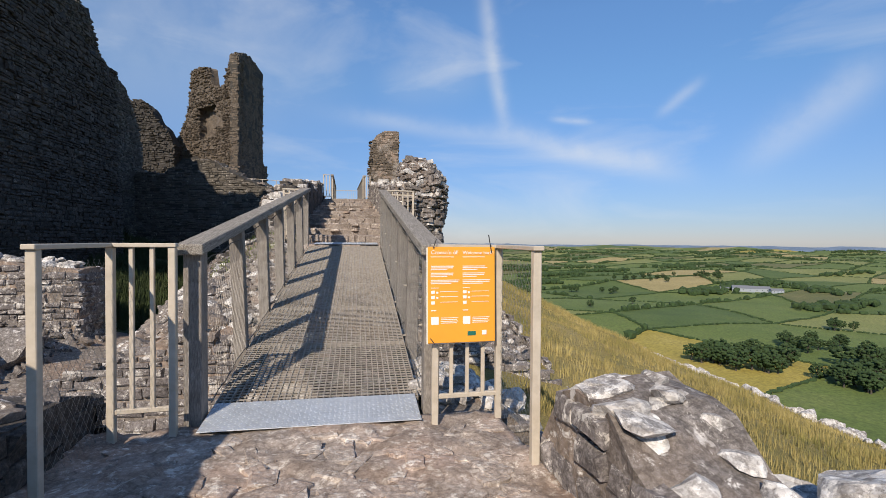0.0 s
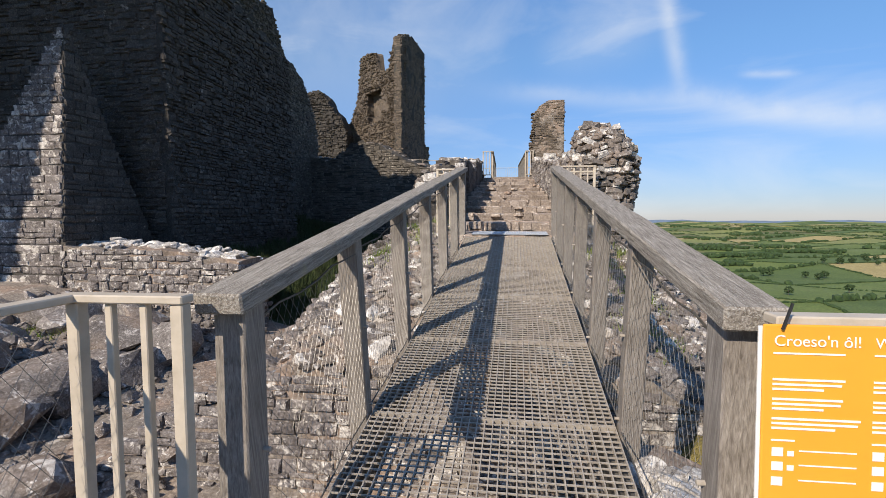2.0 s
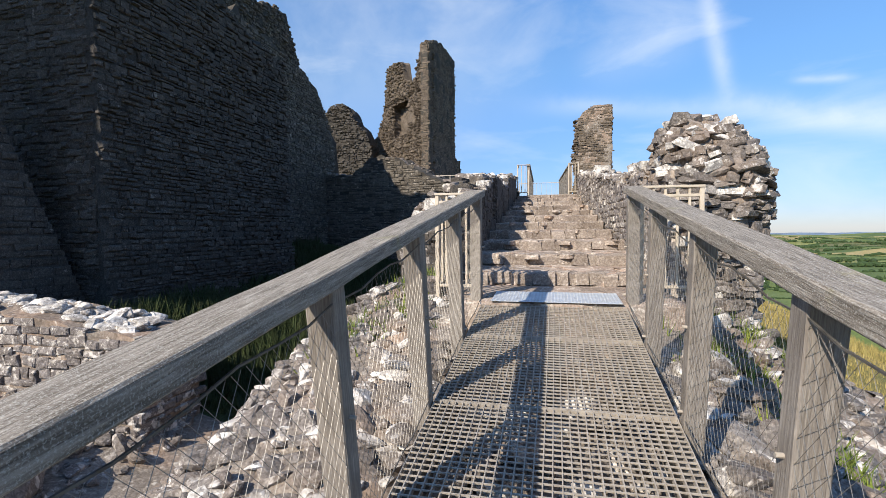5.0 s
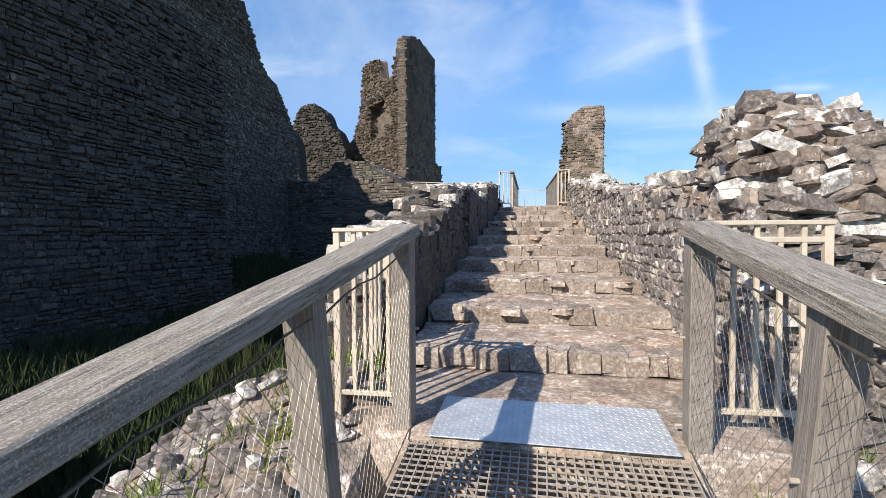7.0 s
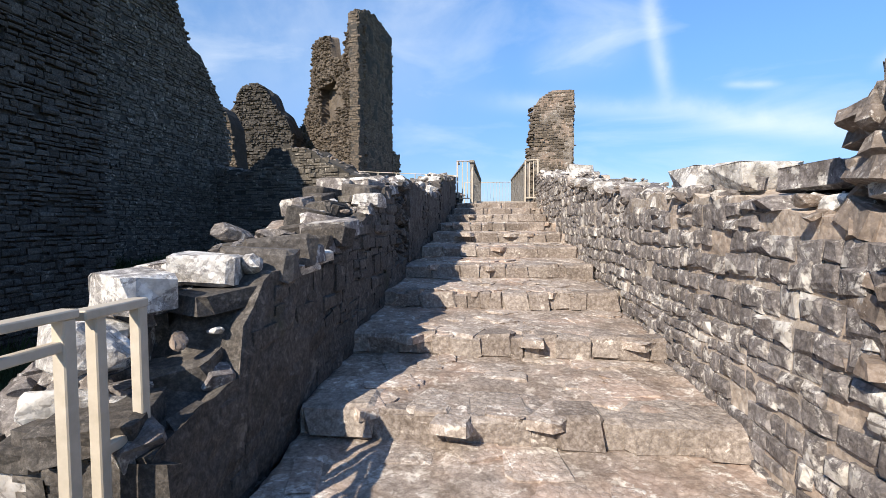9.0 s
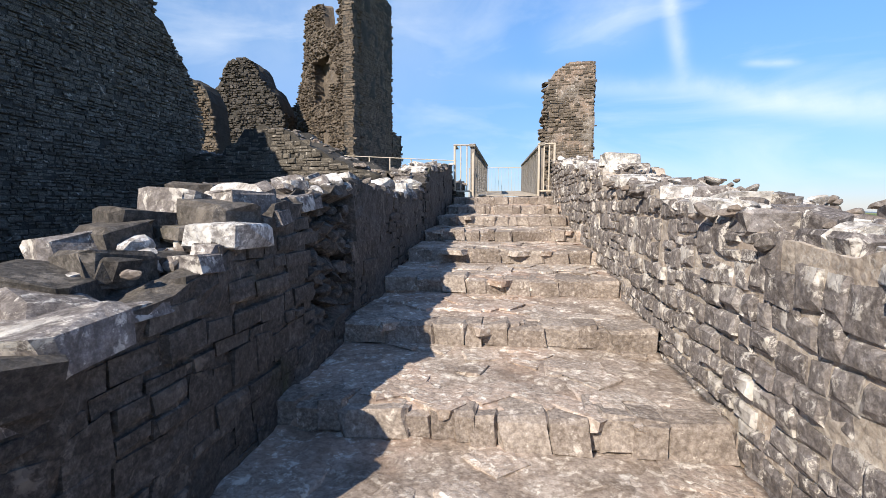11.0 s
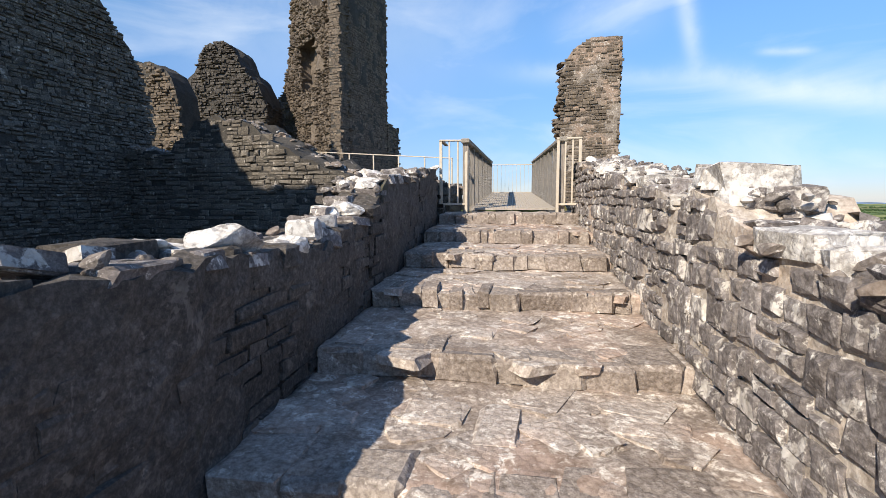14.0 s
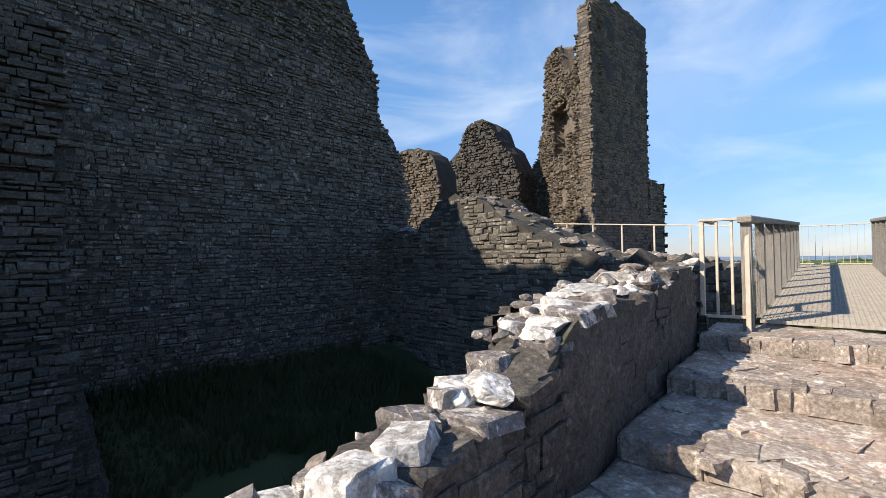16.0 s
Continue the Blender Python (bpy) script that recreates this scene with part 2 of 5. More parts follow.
def wood_material():
    m, n, l, b = base_material("weathered_oak", 0.85)
    tc = n.new("ShaderNodeTexCoord").outputs["Object"]
    mp = n.new("ShaderNodeMapping")
    mp.inputs["Scale"].default_value = (60, 3.2, 60)
    l.new(tc, mp.inputs["Vector"])
    g = noise_node(n, l, mp.outputs[0], 2.0, 5, 0.65, 0.6)
    c = ramp_node(n, l, g, [(0.34, (0.10, 0.082, 0.064)), (0.5, (0.215, 0.186, 0.154)), (0.66, (0.36, 0.322, 0.275))])
    s = noise_node(n, l, pos(n), 190, 5, 0.75)
    sf = ramp_node(n, l, s, [(0.52, (0, 0, 0)), (0.6, (1, 1, 1))])
    c = mix_node(n, l, mix_node(n, l, 0.55, (0.0, 0.0, 0.0), sf), c, (0.56, 0.55, 0.50))
    y = noise_node(n, l, pos(n), 3.1, 5, 0.7)
    yf = ramp_node(n, l, y, [(0.6, (0, 0, 0)), (0.74, (0.35, 0.35, 0.35))])
    c = mix_node(n, l, yf, c, (0.33, 0.31, 0.10))
    l.new(c, b.inputs["Base Color"])
    bump_node(n, l, b, g, 0.6, 0.01)
    return m


def wood_upright_material():
    m, n, l, b = base_material("weathered_oak_post", 0.85)
    tc = n.new("ShaderNodeTexCoord").outputs["Object"]
    mp = n.new("ShaderNodeMapping")
    mp.inputs["Scale"].default_value = (70, 70, 2.4)
    l.new(tc, mp.inputs["Vector"])
    g = noise_node(n, l, mp.outputs[0], 2.0, 5, 0.65, 0.6)
    c = ramp_node(n, l, g, [(0.3, (0.135, 0.115, 0.098)), (0.5, (0.25, 0.222, 0.195)), (0.7, (0.375, 0.342, 0.305))])
    s = noise_node(n, l, pos(n), 6, 5, 0.6)
    c = mix_node(n, l, 1.0, c, ramp_node(n, l, s, [(0.3, (0.7, 0.68, 0.66)), (0.65, (1, 1, 1))]), "MULTIPLY")
    l.new(c, b.inputs["Base Color"])
    bump_node(n, l, b, g, 0.5, 0.008)
    return m


def metal_material(name, a, c2, rough, metal, scale=20):
    m, n, l, b = base_material(name, rough, metal)
    s = noise_node(n, l, pos(n), scale, 6, 0.65)
    l.new(ramp_node(n, l, s, [(0.3, a), (0.7, c2)]), b.inputs["Base Color"])
    r = n.new("ShaderNodeMapRange")
    r.inputs["To Min"].default_value = rough - 0.12
    r.inputs["To Max"].default_value = rough + 0.12
    l.new(s, r.inputs["Value"])
    l.new(r.outputs[0], b.inputs["Roughness"])
    bump_node(n, l, b, s, 0.15, 0.004)
    return m


M_WOOD = wood_material()
M_POST = wood_upright_material()
M_GALV = metal_material("galvanised_steel", (0.29, 0.25, 0.205), (0.47, 0.425, 0.37), 0.6, 0.15)
M_PLATE = metal_material("checker_plate_steel", (0.50, 0.53, 0.56), (0.66, 0.69, 0.72), 0.5, 0.5, 9)
M_WIRE = metal_material("dull_steel_wire", (0.06, 0.055, 0.05), (0.15, 0.14, 0.125), 0.6, 0.3)
M_NET = metal_material("steel_rope", (0.16, 0.15, 0.14), (0.30, 0.285, 0.26), 0.5, 0.5)
M_PAINT = metal_material("beige_painted_steel", (0.42, 0.36, 0.28), (0.55, 0.48, 0.39), 0.55, 0.0, 12)
M_GREYPAINT = metal_material("grey_weathered_timber", (0.26, 0.24, 0.22), (0.42, 0.40, 0.37), 0.8, 0.0, 16)


def plain_material(name, col, rough=0.6):
    m, n, l, b = base_material(name, rough)
    s = noise_node(n, l, pos(n), 5, 4, 0.6)
    d = tuple(v * 0.93 for v in col)
    l.new(ramp_node(n, l, s, [(0.3, d), (0.7, col)]), b.inputs["Base Color"])
    return m


M_ORANGE = plain_material("orange_sign_face", (0.86, 0.36, 0.035), 0.45)
M_WHITE = plain_material("white_print", (0.82, 0.80, 0.76), 0.5)
M_GREENMARK = plain_material("green_print", (0.01, 0.14, 0.10), 0.5)
M_BLACK = plain_material("black_cable", (0.02, 0.02, 0.02), 0.6)


def grass_material(name, a, c1, c2, scale=0.8, fine=40):
    m, n, l, b = base_material(name, 0.95)
    p = pos(n)
    s = noise_node(n, l, p, scale, 6, 0.65)
    f = noise_node(n, l, p, fine, 4, 0.7)
    c = ramp_node(n, l, s, [(0.3, a), (0.5, c1), (0.7, c2)])
    d = ramp_node(n, l, f, [(0.3, (0.5, 0.5, 0.5)), (0.7, (1.15, 1.15, 1.15))])
    l.new(mix_node(n, l, 1.0, c, d, "MULTIPLY"), b.inputs["Base Color"])
    bump_node(n, l, b, f, 0.8, 0.05)
    return m


M_HILL = grass_material("dry_hill_grass", (0.20, 0.19, 0.05), (0.36, 0.28, 0.09), (0.47, 0.37, 0.15), 0.35)
M_BLADE = grass_material("dry_grass_blades", (0.15, 0.16, 0.04), (0.36, 0.29, 0.10), (0.50, 0.40, 0.17), 0.5, 3)
# Much darker than the hill grass: the ditch's shade is part of the colour.
M_PIT = grass_material("shade_toned_ditch_grass", (0.03, 0.05, 0.012), (0.05, 0.075, 0.02), (0.09, 0.085, 0.04), 0.7)
FIELD_MATS = [
    grass_material("pasture_green", (0.105, 0.155, 0.03), (0.13, 0.18, 0.036), (0.165, 0.205, 0.05), 0.02, 0.4),
    grass_material("deep_pasture", (0.07, 0.115, 0.022), (0.09, 0.14, 0.028), (0.115, 0.16, 0.036), 0.02, 0.4),
    grass_material("pale_meadow", (0.19, 0.215, 0.06), (0.225, 0.245, 0.07), (0.26, 0.265, 0.09), 0.02, 0.4),
    grass_material("cut_hay", (0.34, 0.275, 0.11), (0.40, 0.32, 0.13), (0.45, 0.36, 0.165), 0.02, 0.4),
    grass_material("barley_gold", (0.33, 0.27, 0.05), (0.39, 0.31, 0.06), (0.43, 0.345, 0.085), 0.03, 0.4),
    grass_material("rough_green", (0.115, 0.125, 0.04), (0.15, 0.155, 0.05), (0.195, 0.18, 0.07), 0.03, 0.4),
]
M_WOODS = grass_material("hedge_foliage", (0.02, 0.045, 0.012), (0.035, 0.07, 0.018), (0.06, 0.095, 0.028), 0.25, 2.5)
M_BARK = grass_material("bark", (0.06, 0.05, 0.04), (0.09, 0.075, 0.06), (0.12, 0.10, 0.08), 3, 30)
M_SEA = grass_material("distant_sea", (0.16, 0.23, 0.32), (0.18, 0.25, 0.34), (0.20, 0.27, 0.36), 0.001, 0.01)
M_PLANT = grass_material("wall_plants", (0.10, 0.16, 0.03), (0.18, 0.24, 0.04), (0.30, 0.32, 0.06), 2, 20)


# ---------------- building blocks ----------------
def mesh_ob(name, verts, faces, mat, parent=None, label="", smooth=False):
    me = bpy.data.meshes.new(name)
    me.from_pydata([tuple(v) for v in verts], [], faces)
    me.validate()
    if mat:
        me.materials.append(mat)
    if smooth:
        me.polygons.foreach_set("use_smooth", [True] * len(me.polygons))
    ob = new(name, me)
    if parent:
        ob.parent = parent
    if label:
        ob["label"] = label
    return ob


def part(name, bm, mat, parent, label=""):
    me = bpy.data.meshes.new(name)
    bm.to_mesh(me)
    bm.free()
    me.materials.append(mat)
    ob = new(name, me)
    if parent:
        ob.parent = parent
    if label:
        ob["label"] = label
    return ob


def empty(name, m=None):
    ob = new(name)
    ob.empty_display_size = 0.1
    if m is not None:
        ob.matrix_world = m
    return ob


def add_box(bm, c, s, rot=None, bevel=0.0):
    """A box at centre c, of size s, turned by the matrix rot, its edges bevelled."""
    m = Matrix.Translation(c) @ (rot.to_4x4() if rot is not None else Matrix()) @ Matrix.Diagonal((*s, 1))
    made = bmesh.ops.create_cube(bm, size=1, matrix=m)
    if bevel:
        ed = {e for v in made["verts"] for e in v.link_edges}
        bmesh.ops.bevel(bm, geom=list(ed), offset=bevel, segments=1, affect="EDGES", clamp_overlap=True)


def bar(bm, a, b, w, h=None, up=(0, 0, 1), bevel=0.0):
    """A square bar from a to b, w wide and h high."""
    a, b = Vector(a), Vector(b)
    d = b - a
    y = d.normalized()
    x = y.cross(Vector(up))
    if x.length < 1e-4:
        x = Vector((1, 0, 0))
    x.normalize()
    z = x.cross(y)
    r = Matrix((x, y, z)).transposed()
    add_box(bm, (a + b) / 2, (w, d.length, h or w), r, bevel)


def box_part(name, c, s, mat, parent, label="", bevel=0.004, rot=None):
    bm = bmesh.new()
    add_box(bm, c, s, rot, bevel)
    return part(name, bm, mat, parent, label)


def bar_part(name, a, b, w, mat, parent, h=None, up=(0, 0, 1), bevel=0.004, label=""):
    bm = bmesh.new()
    bar(bm, a, b, w, h, up, bevel)
    return part(name, bm, mat, parent, label)


def interp(pts, s):
    """Piecewise linear profile through (s, value) pairs."""
    if s <= pts[0][0]:
        return pts[0][1]
    for (a, va), (b, vb) in zip(pts, pts[1:]):
        if s <= b:
            return va + (vb - va) * (s - a) / (b - a) if b > a else vb
    return pts[-1][1]


def fbm(x, y, z, k=1.0):
    return noise.fractal(Vector((x * k, y * k, z * k)), 1.0, 2.0, 4)


def wall_core(name, a, b, thick, zlow, top, mat, rough=0.06, step=0.25, jag=0.15, batter=0.0, parent=None, niche=None):
    """A ruined wall from a to b (plan), its face on the right-hand side of the line a to b, thick to the left, with a jagged top profile.
    top: profile of (metres along, height). zlow: number or profile."""
    a, b = Vector((*a, 0)), Vector((*b, 0))
    u = (b - a).normalized()
    nrm = Vector((u.y, -u.x, 0))
    length = (b - a).length
    nu = max(2, int(length / step) + 1)
    zmax = max(v for _, v in top)
    zmin = zlow if isinstance(zlow, (int, float)) else min(v for _, v in zlow)
    nv = max(2, int((zmax - zmin) / step) + 1)
    nt = max(1, int(thick / (step if step < 0.15 else max(step, 0.3))))
    verts, faces = [], []
    idx = {}

    def vert(i, k, j):
        # i along, k across (0 face .. nt back), j up
        key = (i, k, j)
        if key not in idx:
            s = length * i / nu
            zl = zlow if isinstance(zlow, (int, float)) else interp(zlow, s)
            zt = interp(top, s)
            zt += jag * (fbm(s * 2.3, k * (0.25 if nt > 4 else 0.7), a.x + a.y, 1.0) + 0.5 * noise.noise(Vector((s * 5, k * (0.6 if nt > 4 else 1.7), a.y))))
            z = zl + (zt - zl) * j / nv
            p = a + u * s - nrm * (thick * k / nt)
            p.z = z
            if k == 0:
                p += nrm * batter * (1 - j / nv)
                if niche and niche[0] < s < niche[1] and niche[2] < z < niche[3]:
                    p -= nrm * niche[4]
            q = Vector((fbm(p.x, p.y, p.z, 1.6), fbm(p.y + 7, p.z, p.x, 1.6), fbm(p.z, p.x + 3, p.y, 1.6)))
            p += q * rough
            if step < 0.15:
                p += Vector((fbm(p.x, p.y, p.z, 7), fbm(p.y, p.z, p.x, 7), fbm(p.z, p.x, p.y, 7))) * rough * 0.7
            idx[key] = len(verts)
            verts.append(p)
        return idx[key]

    for i in range(nu):
        for j in range(nv):
            faces.append((vert(i, 0, j), vert(i + 1, 0, j), vert(i + 1, 0, j + 1), vert(i, 0, j + 1)))
            faces.append((vert(i, nt, j), vert(i, nt, j + 1), vert(i + 1, nt, j + 1), vert(i + 1, nt, j)))
        for k in range(nt):
            faces.append((vert(i, k, nv), vert(i + 1, k, nv), vert(i + 1, k + 1, nv), vert(i, k + 1, nv)))
            faces.append((vert(i, k, 0), vert(i, k + 1, 0), vert(i + 1, k + 1, 0), vert(i + 1, k, 0)))
    for e in (0, nu):
        for k in range(nt):
            for j in range(nv):
                q = (vert(e, k, j), vert(e, k, j + 1), vert(e, k + 1, j + 1), vert(e, k + 1, j))
                faces.append(q if e == 0 else q[::-1])
    return mesh_ob(name, verts, faces, mat, parent)


def boulder_mesh(seed, mat):
    """A weathered boulder: flat broken faces, then pitting at two scales."""
    rng = random.Random(seed)
    bm = bmesh.new()
    bmesh.ops.create_icosphere(bm, subdivisions=4, radius=0.72)
    cuts = [(Vector((rng.gauss(0, 1), rng.gauss(0, 1), rng.gauss(0, 1))).normalized(), rng.uniform(0.30, 0.5)) for _ in range(11)]
    for v in bm.verts:
        for d, r in cuts:
            o = v.co.dot(d)
            if o > r:
                v.co -= d * (o - r)
        p = v.co + Vector((seed * 3.1, 0, 0))
        v.co += v.co.normalized() * (0.06 * fbm(p.x, p.y, p.z, 2.2) + 0.014 * fbm(p.x, p.y, p.z, 9))
    me = bpy.data.meshes.new("boulder")
    bm.to_mesh(me)
    bm.free()
    me.materials.append(mat)
    return me




def course_stones(a, b, zlow, top, hrange=(0.09, 0.2), lrange=(0.14, 0.5), proud=(0.015, 0.05), gap=0.014, batter=0.0, zref=None, skip=None, seed=1):
    """Rubble courses laid on the face of a wall: a list of (centre, along, normal, length, height, depth)."""
    rng = random.Random(seed)
    a, b = Vector((*a, 0)), Vector((*b, 0))
    u = (b - a).normalized()
    nrm = Vector((u.y, -u.x, 0))
    length = (b - a).length
    zmax = max(v for _, v in top)
    zmin = zlow if isinstance(zlow, (int, float)) else min(v for _, v in zlow)
    out = []
    z = zmin
    while z < zmax:
        h = rng.uniform(*hrange)
        s = -rng.uniform(0, 0.2)
        while s < length:
            ln = min(rng.uniform(*lrange), rng.uniform(*lrange) * 1.6)
            ln = max(ln, h * 0.9)
            c = s + ln / 2
            zz = z + h / 2 + 0.06 * h * math.sin(c * 2.1 + z * 5) + rng.uniform(-0.16, 0.16) * h
            zl = zlow if isinstance(zlow, (int, float)) else interp(zlow, c)
            if 0 <= c <= length and zl - 0.05 <= zz <= interp(top, c) - 0.03 and rng.random() > 0.035 and not (skip and skip(c, zz)):
                p = a + u * c
                p.z = zz
                f = (zz - zmin) / max(0.1, zmax - zmin)
                p += nrm * batter * (1 - f)
                pieces = [(0, 1)]
                if h > 0.15 and rng.random() < 0.25:
                    pieces = [(-0.26, 0.48), (0.26, 0.48)]
                for off, frac in pieces:
                    out.append((p + Vector((0, 0, off * h)), u, nrm, ln - gap, h * frac * rng.uniform(0.82, 1.1) - gap * rng.uniform(0.6, 1.6), rng.uniform(*proud)))
            s += ln
        z += h
    return out


def stones_mesh(name, items, mat, parent, seed=3):
    """All the stones of a far or large face, joined in one mesh; each a block with a dressed, uneven front."""
    rng = random.Random(seed)
    verts, faces = [], []
    for c, u, nrm, ln, h, d in items:
        k = len(verts)
        w = Vector((0, 0, 1))
        r = min(h, ln) * 0.2
        for dep, inset in ((-0.06, 0.0), (d * 0.55, 0.0), (d, r)):
            for sx, sz in ((-1, -1), (1, -1), (1, 1), (-1, 1)):
                jx, jz, jd = rng.uniform(-1, 1) * h * 0.15, rng.uniform(-1, 1) * h * 0.13, rng.uniform(-0.3, 0.3) * d
                verts.append(c + u * (sx * (ln / 2 - inset) + jx) + w * (sz * (h / 2 - inset) + jz) + nrm * (dep + jd))
        for ring in (0, 4):
            for q in range(4):
                q2 = (q + 1) % 4
                faces.append((k + ring + q, k + ring + q2, k + ring + 4 + q2, k + ring + 4 + q))
        faces.append((k + 8, k + 9, k + 10, k + 11))
    ob = mesh_ob(name, verts, faces, mat, parent)
    ob["kind"] = "stuff"
    return ob


def unit_stone(seed, mat, flat=0.0):
    """A rough block about one unit in size, its corners broken off."""
    rng = random.Random(seed)
    bm = bmesh.new()
    bmesh.ops.create_cube(bm, size=1)
    bmesh.ops.bevel(bm, geom=bm.edges[:], offset=0.10, segments=1, affect="EDGES")
    for v in bm.verts:
        v.co += Vector((rng.uniform(-1, 1), rng.uniform(-1, 1), rng.uniform(-1, 1) * (1 - flat))) * 0.085
    me = bpy.data.meshes.new("stone")
    bm.to_mesh(me)
    bm.free()
    me.materials.append(mat)
    return me


def unit_rock(seed, mat, sub=1):
    """A broken, angular lump: planes knocked off a ball."""
    rng = random.Random(seed)
    bm = bmesh.new()
    bmesh.ops.create_icosphere(bm, subdivisions=sub + 1, radius=0.62)
    cuts = []
    for _ in range(9):
        d = Vector((rng.gauss(0, 1), rng.gauss(0, 1), rng.gauss(0, 1))).normalized()
        cuts.append((d, rng.uniform(0.30, 0.46)))
    for v in bm.verts:
        for d, r in cuts:
            o = v.co.dot(d)
            if o > r:
                v.co -= d * (o - r)
        v.co += Vector((rng.uniform(-1, 1), rng.uniform(-1, 1), rng.uniform(-1, 1))) * 0.025
    bmesh.ops.remove_doubles(bm, verts=bm.verts[:], dist=0.09)
    me = bpy.data.meshes.new("rock")
    bm.to_mesh(me)
    bm.free()
    me.materials.append(mat)
    return me


STAIN_SHADE_STONES = [unit_stone(i + 20, M_STAIN_SHADE_PART) for i in range(8)]
STONES = [unit_stone(i, M_STONE_PART) for i in range(10)]
STEPSTONES = [unit_stone(40 + i, M_STEP_PART) for i in range(8)]
KERBSTONES = [unit_stone(60 + i, M_KERB_PART) for i in range(8)]
CAPSTONES = [unit_stone(70 + i, M_CAP_PART) for i in range(8)]
BOULDERS = [boulder_mesh(200 + i, M_CAP_PART) for i in range(8)]
CAPROCKS = [unit_rock(80 + i, M_CAP_PART) for i in range(10)]


def stone_parts(items, meshes, parent, name="stone", seed=5):
    """The same courses as pieces of their own, on shared meshes."""
    rng = random.Random(seed)
    for c, u, nrm, ln, h, d in items:
        ob = new(name, rng.choice(meshes))
        dep = 0.10 + d
        basis = Matrix((u, nrm * -1, Vector((0, 0, 1)))).transposed().to_4x4()
        place = c + nrm * (d - dep / 2)
        turn = Matrix.Rotation(rng.uniform(-0.04, 0.04), 4, nrm)
        ob.matrix_world = Matrix.Translation(place) @ turn @ basis @ Matrix.Diagonal((ln * 1.03, dep, h * 1.03, 1))
        ob.parent = parent


def rock_part(me, p, size, parent, rng, name="stone"):
    ob = new(name, me)
    ob.matrix_world = Matrix.Translation(p) @ Euler((rng.uniform(-0.35, 0.35), rng.uniform(-0.35, 0.35), rng.uniform(0, 6.3))).to_matrix().to_4x4() @ Matrix.Diagonal((*size, 1))
    ob.parent = parent
    return ob


ROCKDATA = []
for _me in CAPROCKS:
    ROCKDATA.append(([v.co.copy() for v in _me.vertices], [tuple(p.vertices) for p in _me.polygons]))


def rocks_mesh(name, places, mat, parent=None, seed=9, tilt=0.5):
    """Loose rubble joined in one mesh: places is a list of (point, size tuple)."""
    rng = random.Random(seed)
    verts, faces = [], []
    for p, size in places:
        vs, fs = rng.choice(ROCKDATA)
        m = Matrix.Translation(p) @ Euler((rng.uniform(-tilt, tilt), rng.uniform(-tilt, tilt), rng.uniform(0, 6.3))).to_matrix().to_4x4() @ Matrix.Diagonal((*size, 1))
        k = len(verts)
        verts.extend(m @ v for v in vs)
        faces.extend(tuple(i + k for i in f) for f in fs)
    ob = mesh_ob(name, verts, faces, mat, parent)
    ob["kind"] = "stuff"
    return ob


def lumps_mesh(name, mats, mat, parent, seed):
    """Broken slabs joined in one mesh, one for each matrix."""
    rng = random.Random(seed)
    verts, faces = [], []
    for m in mats:
        vs, fs = rng.choice(SLABDATA + ROCKDATA)
        k = len(verts)
        verts.extend(m @ v for v in vs)
        faces.extend(tuple(i + k for i in f) for f in fs)
    ob = mesh_ob(name, verts, faces, mat, parent)
    ob["kind"] = "stuff"
    return ob


SLABDATA = [([v.co.copy() for v in me.vertices], [tuple(p.vertices) for p in me.polygons]) for me in STONES]


# ---------------- ground ----------------
def stair_z(y):
    """Height of the rising causeway at y."""
    return interp([(-30, -0.3), (0, -0.05), (2.4, 0.0), (3.2, 0.0), (9.9, 1.1), (22.0, 3.02), (32, 3.4), (60, 3.4)], y)


def hill_z(x, y):
    """The castle rock: flat top, a grass slope to a brow, then the long fall to the valley."""
    if x > 1.2:
        top = interp([(-60, -1.6), (0, -0.75), (3, -0.6), (10, 0.0), (22, 1.6), (40, 1.5), (120, -6)], y)
        d = x - 1.2
        if d < 12.5:
            z = top + (-4.3 - top) * (d / 12.5) ** 1.1
        elif d < 30:
            z = -4.3 - (d - 12.5) * 0.75
        else:
            z = -17.4 - (d - 30) * 0.62
    else:
        # the ditch on the castle side
        pit = interp([(-14, 1.2), (-11, 1.2), (-7, 0.1), (-4.5, -0.6), (-1.6, -0.5), (1.2, -0.7)], x)
        near = interp([(-14, 0.1), (-8, -0.2), (-6, -0.45), (-4, -0.9), (-3, -1.0), (-1.8, -0.9), (1.2, -0.75)], x) + interp([(0, -0.7), (5, -0.35), (8, 0.05)], y)
        f = min(1, max(0, (y - 8) / 5))
        z = near + (pit - near) * f
        if y > 27.4:
            z = max(z, min(3.0, z + (y - 27.4) * 3))
        if x < -30:
            z -= (-x - 30) * 0.6
    if y > 46:
        z -= (y - 46) * 0.5
    if y < -25:
        z -= (-25 - y) * 0.5
    z += 0.12 * fbm(x, y, 0, 0.5) + 0.05 * fbm(x, y, 3, 2.0)
    return max(z, -90)


def valley_z(x, y):
    r = math.hypot(x, y)
    z = -90 + 52 * min(1, max(0, (r - 700) / 4000)) ** 1.0
    z += (7 + 8 * min(1, r / 2500)) * fbm(x, y, 5, 0.0021) * min(1, r / 500)
    return z


def graded(lo, hi, fine_lo, fine_hi, fine, coarse):
    out, v = [], lo
    while v < hi:
        out.append(v)
        if fine_lo - 0.01 <= v < fine_hi:
            v += fine
        else:
            gap = fine_lo - v if v < fine_lo else v - fine_hi
            stepsize = min(coarse, max(fine, gap * 0.25 + fine))
            v = min(v + stepsize, fine_lo) if v < fine_lo else v + stepsize
    out.append(hi)
    return out


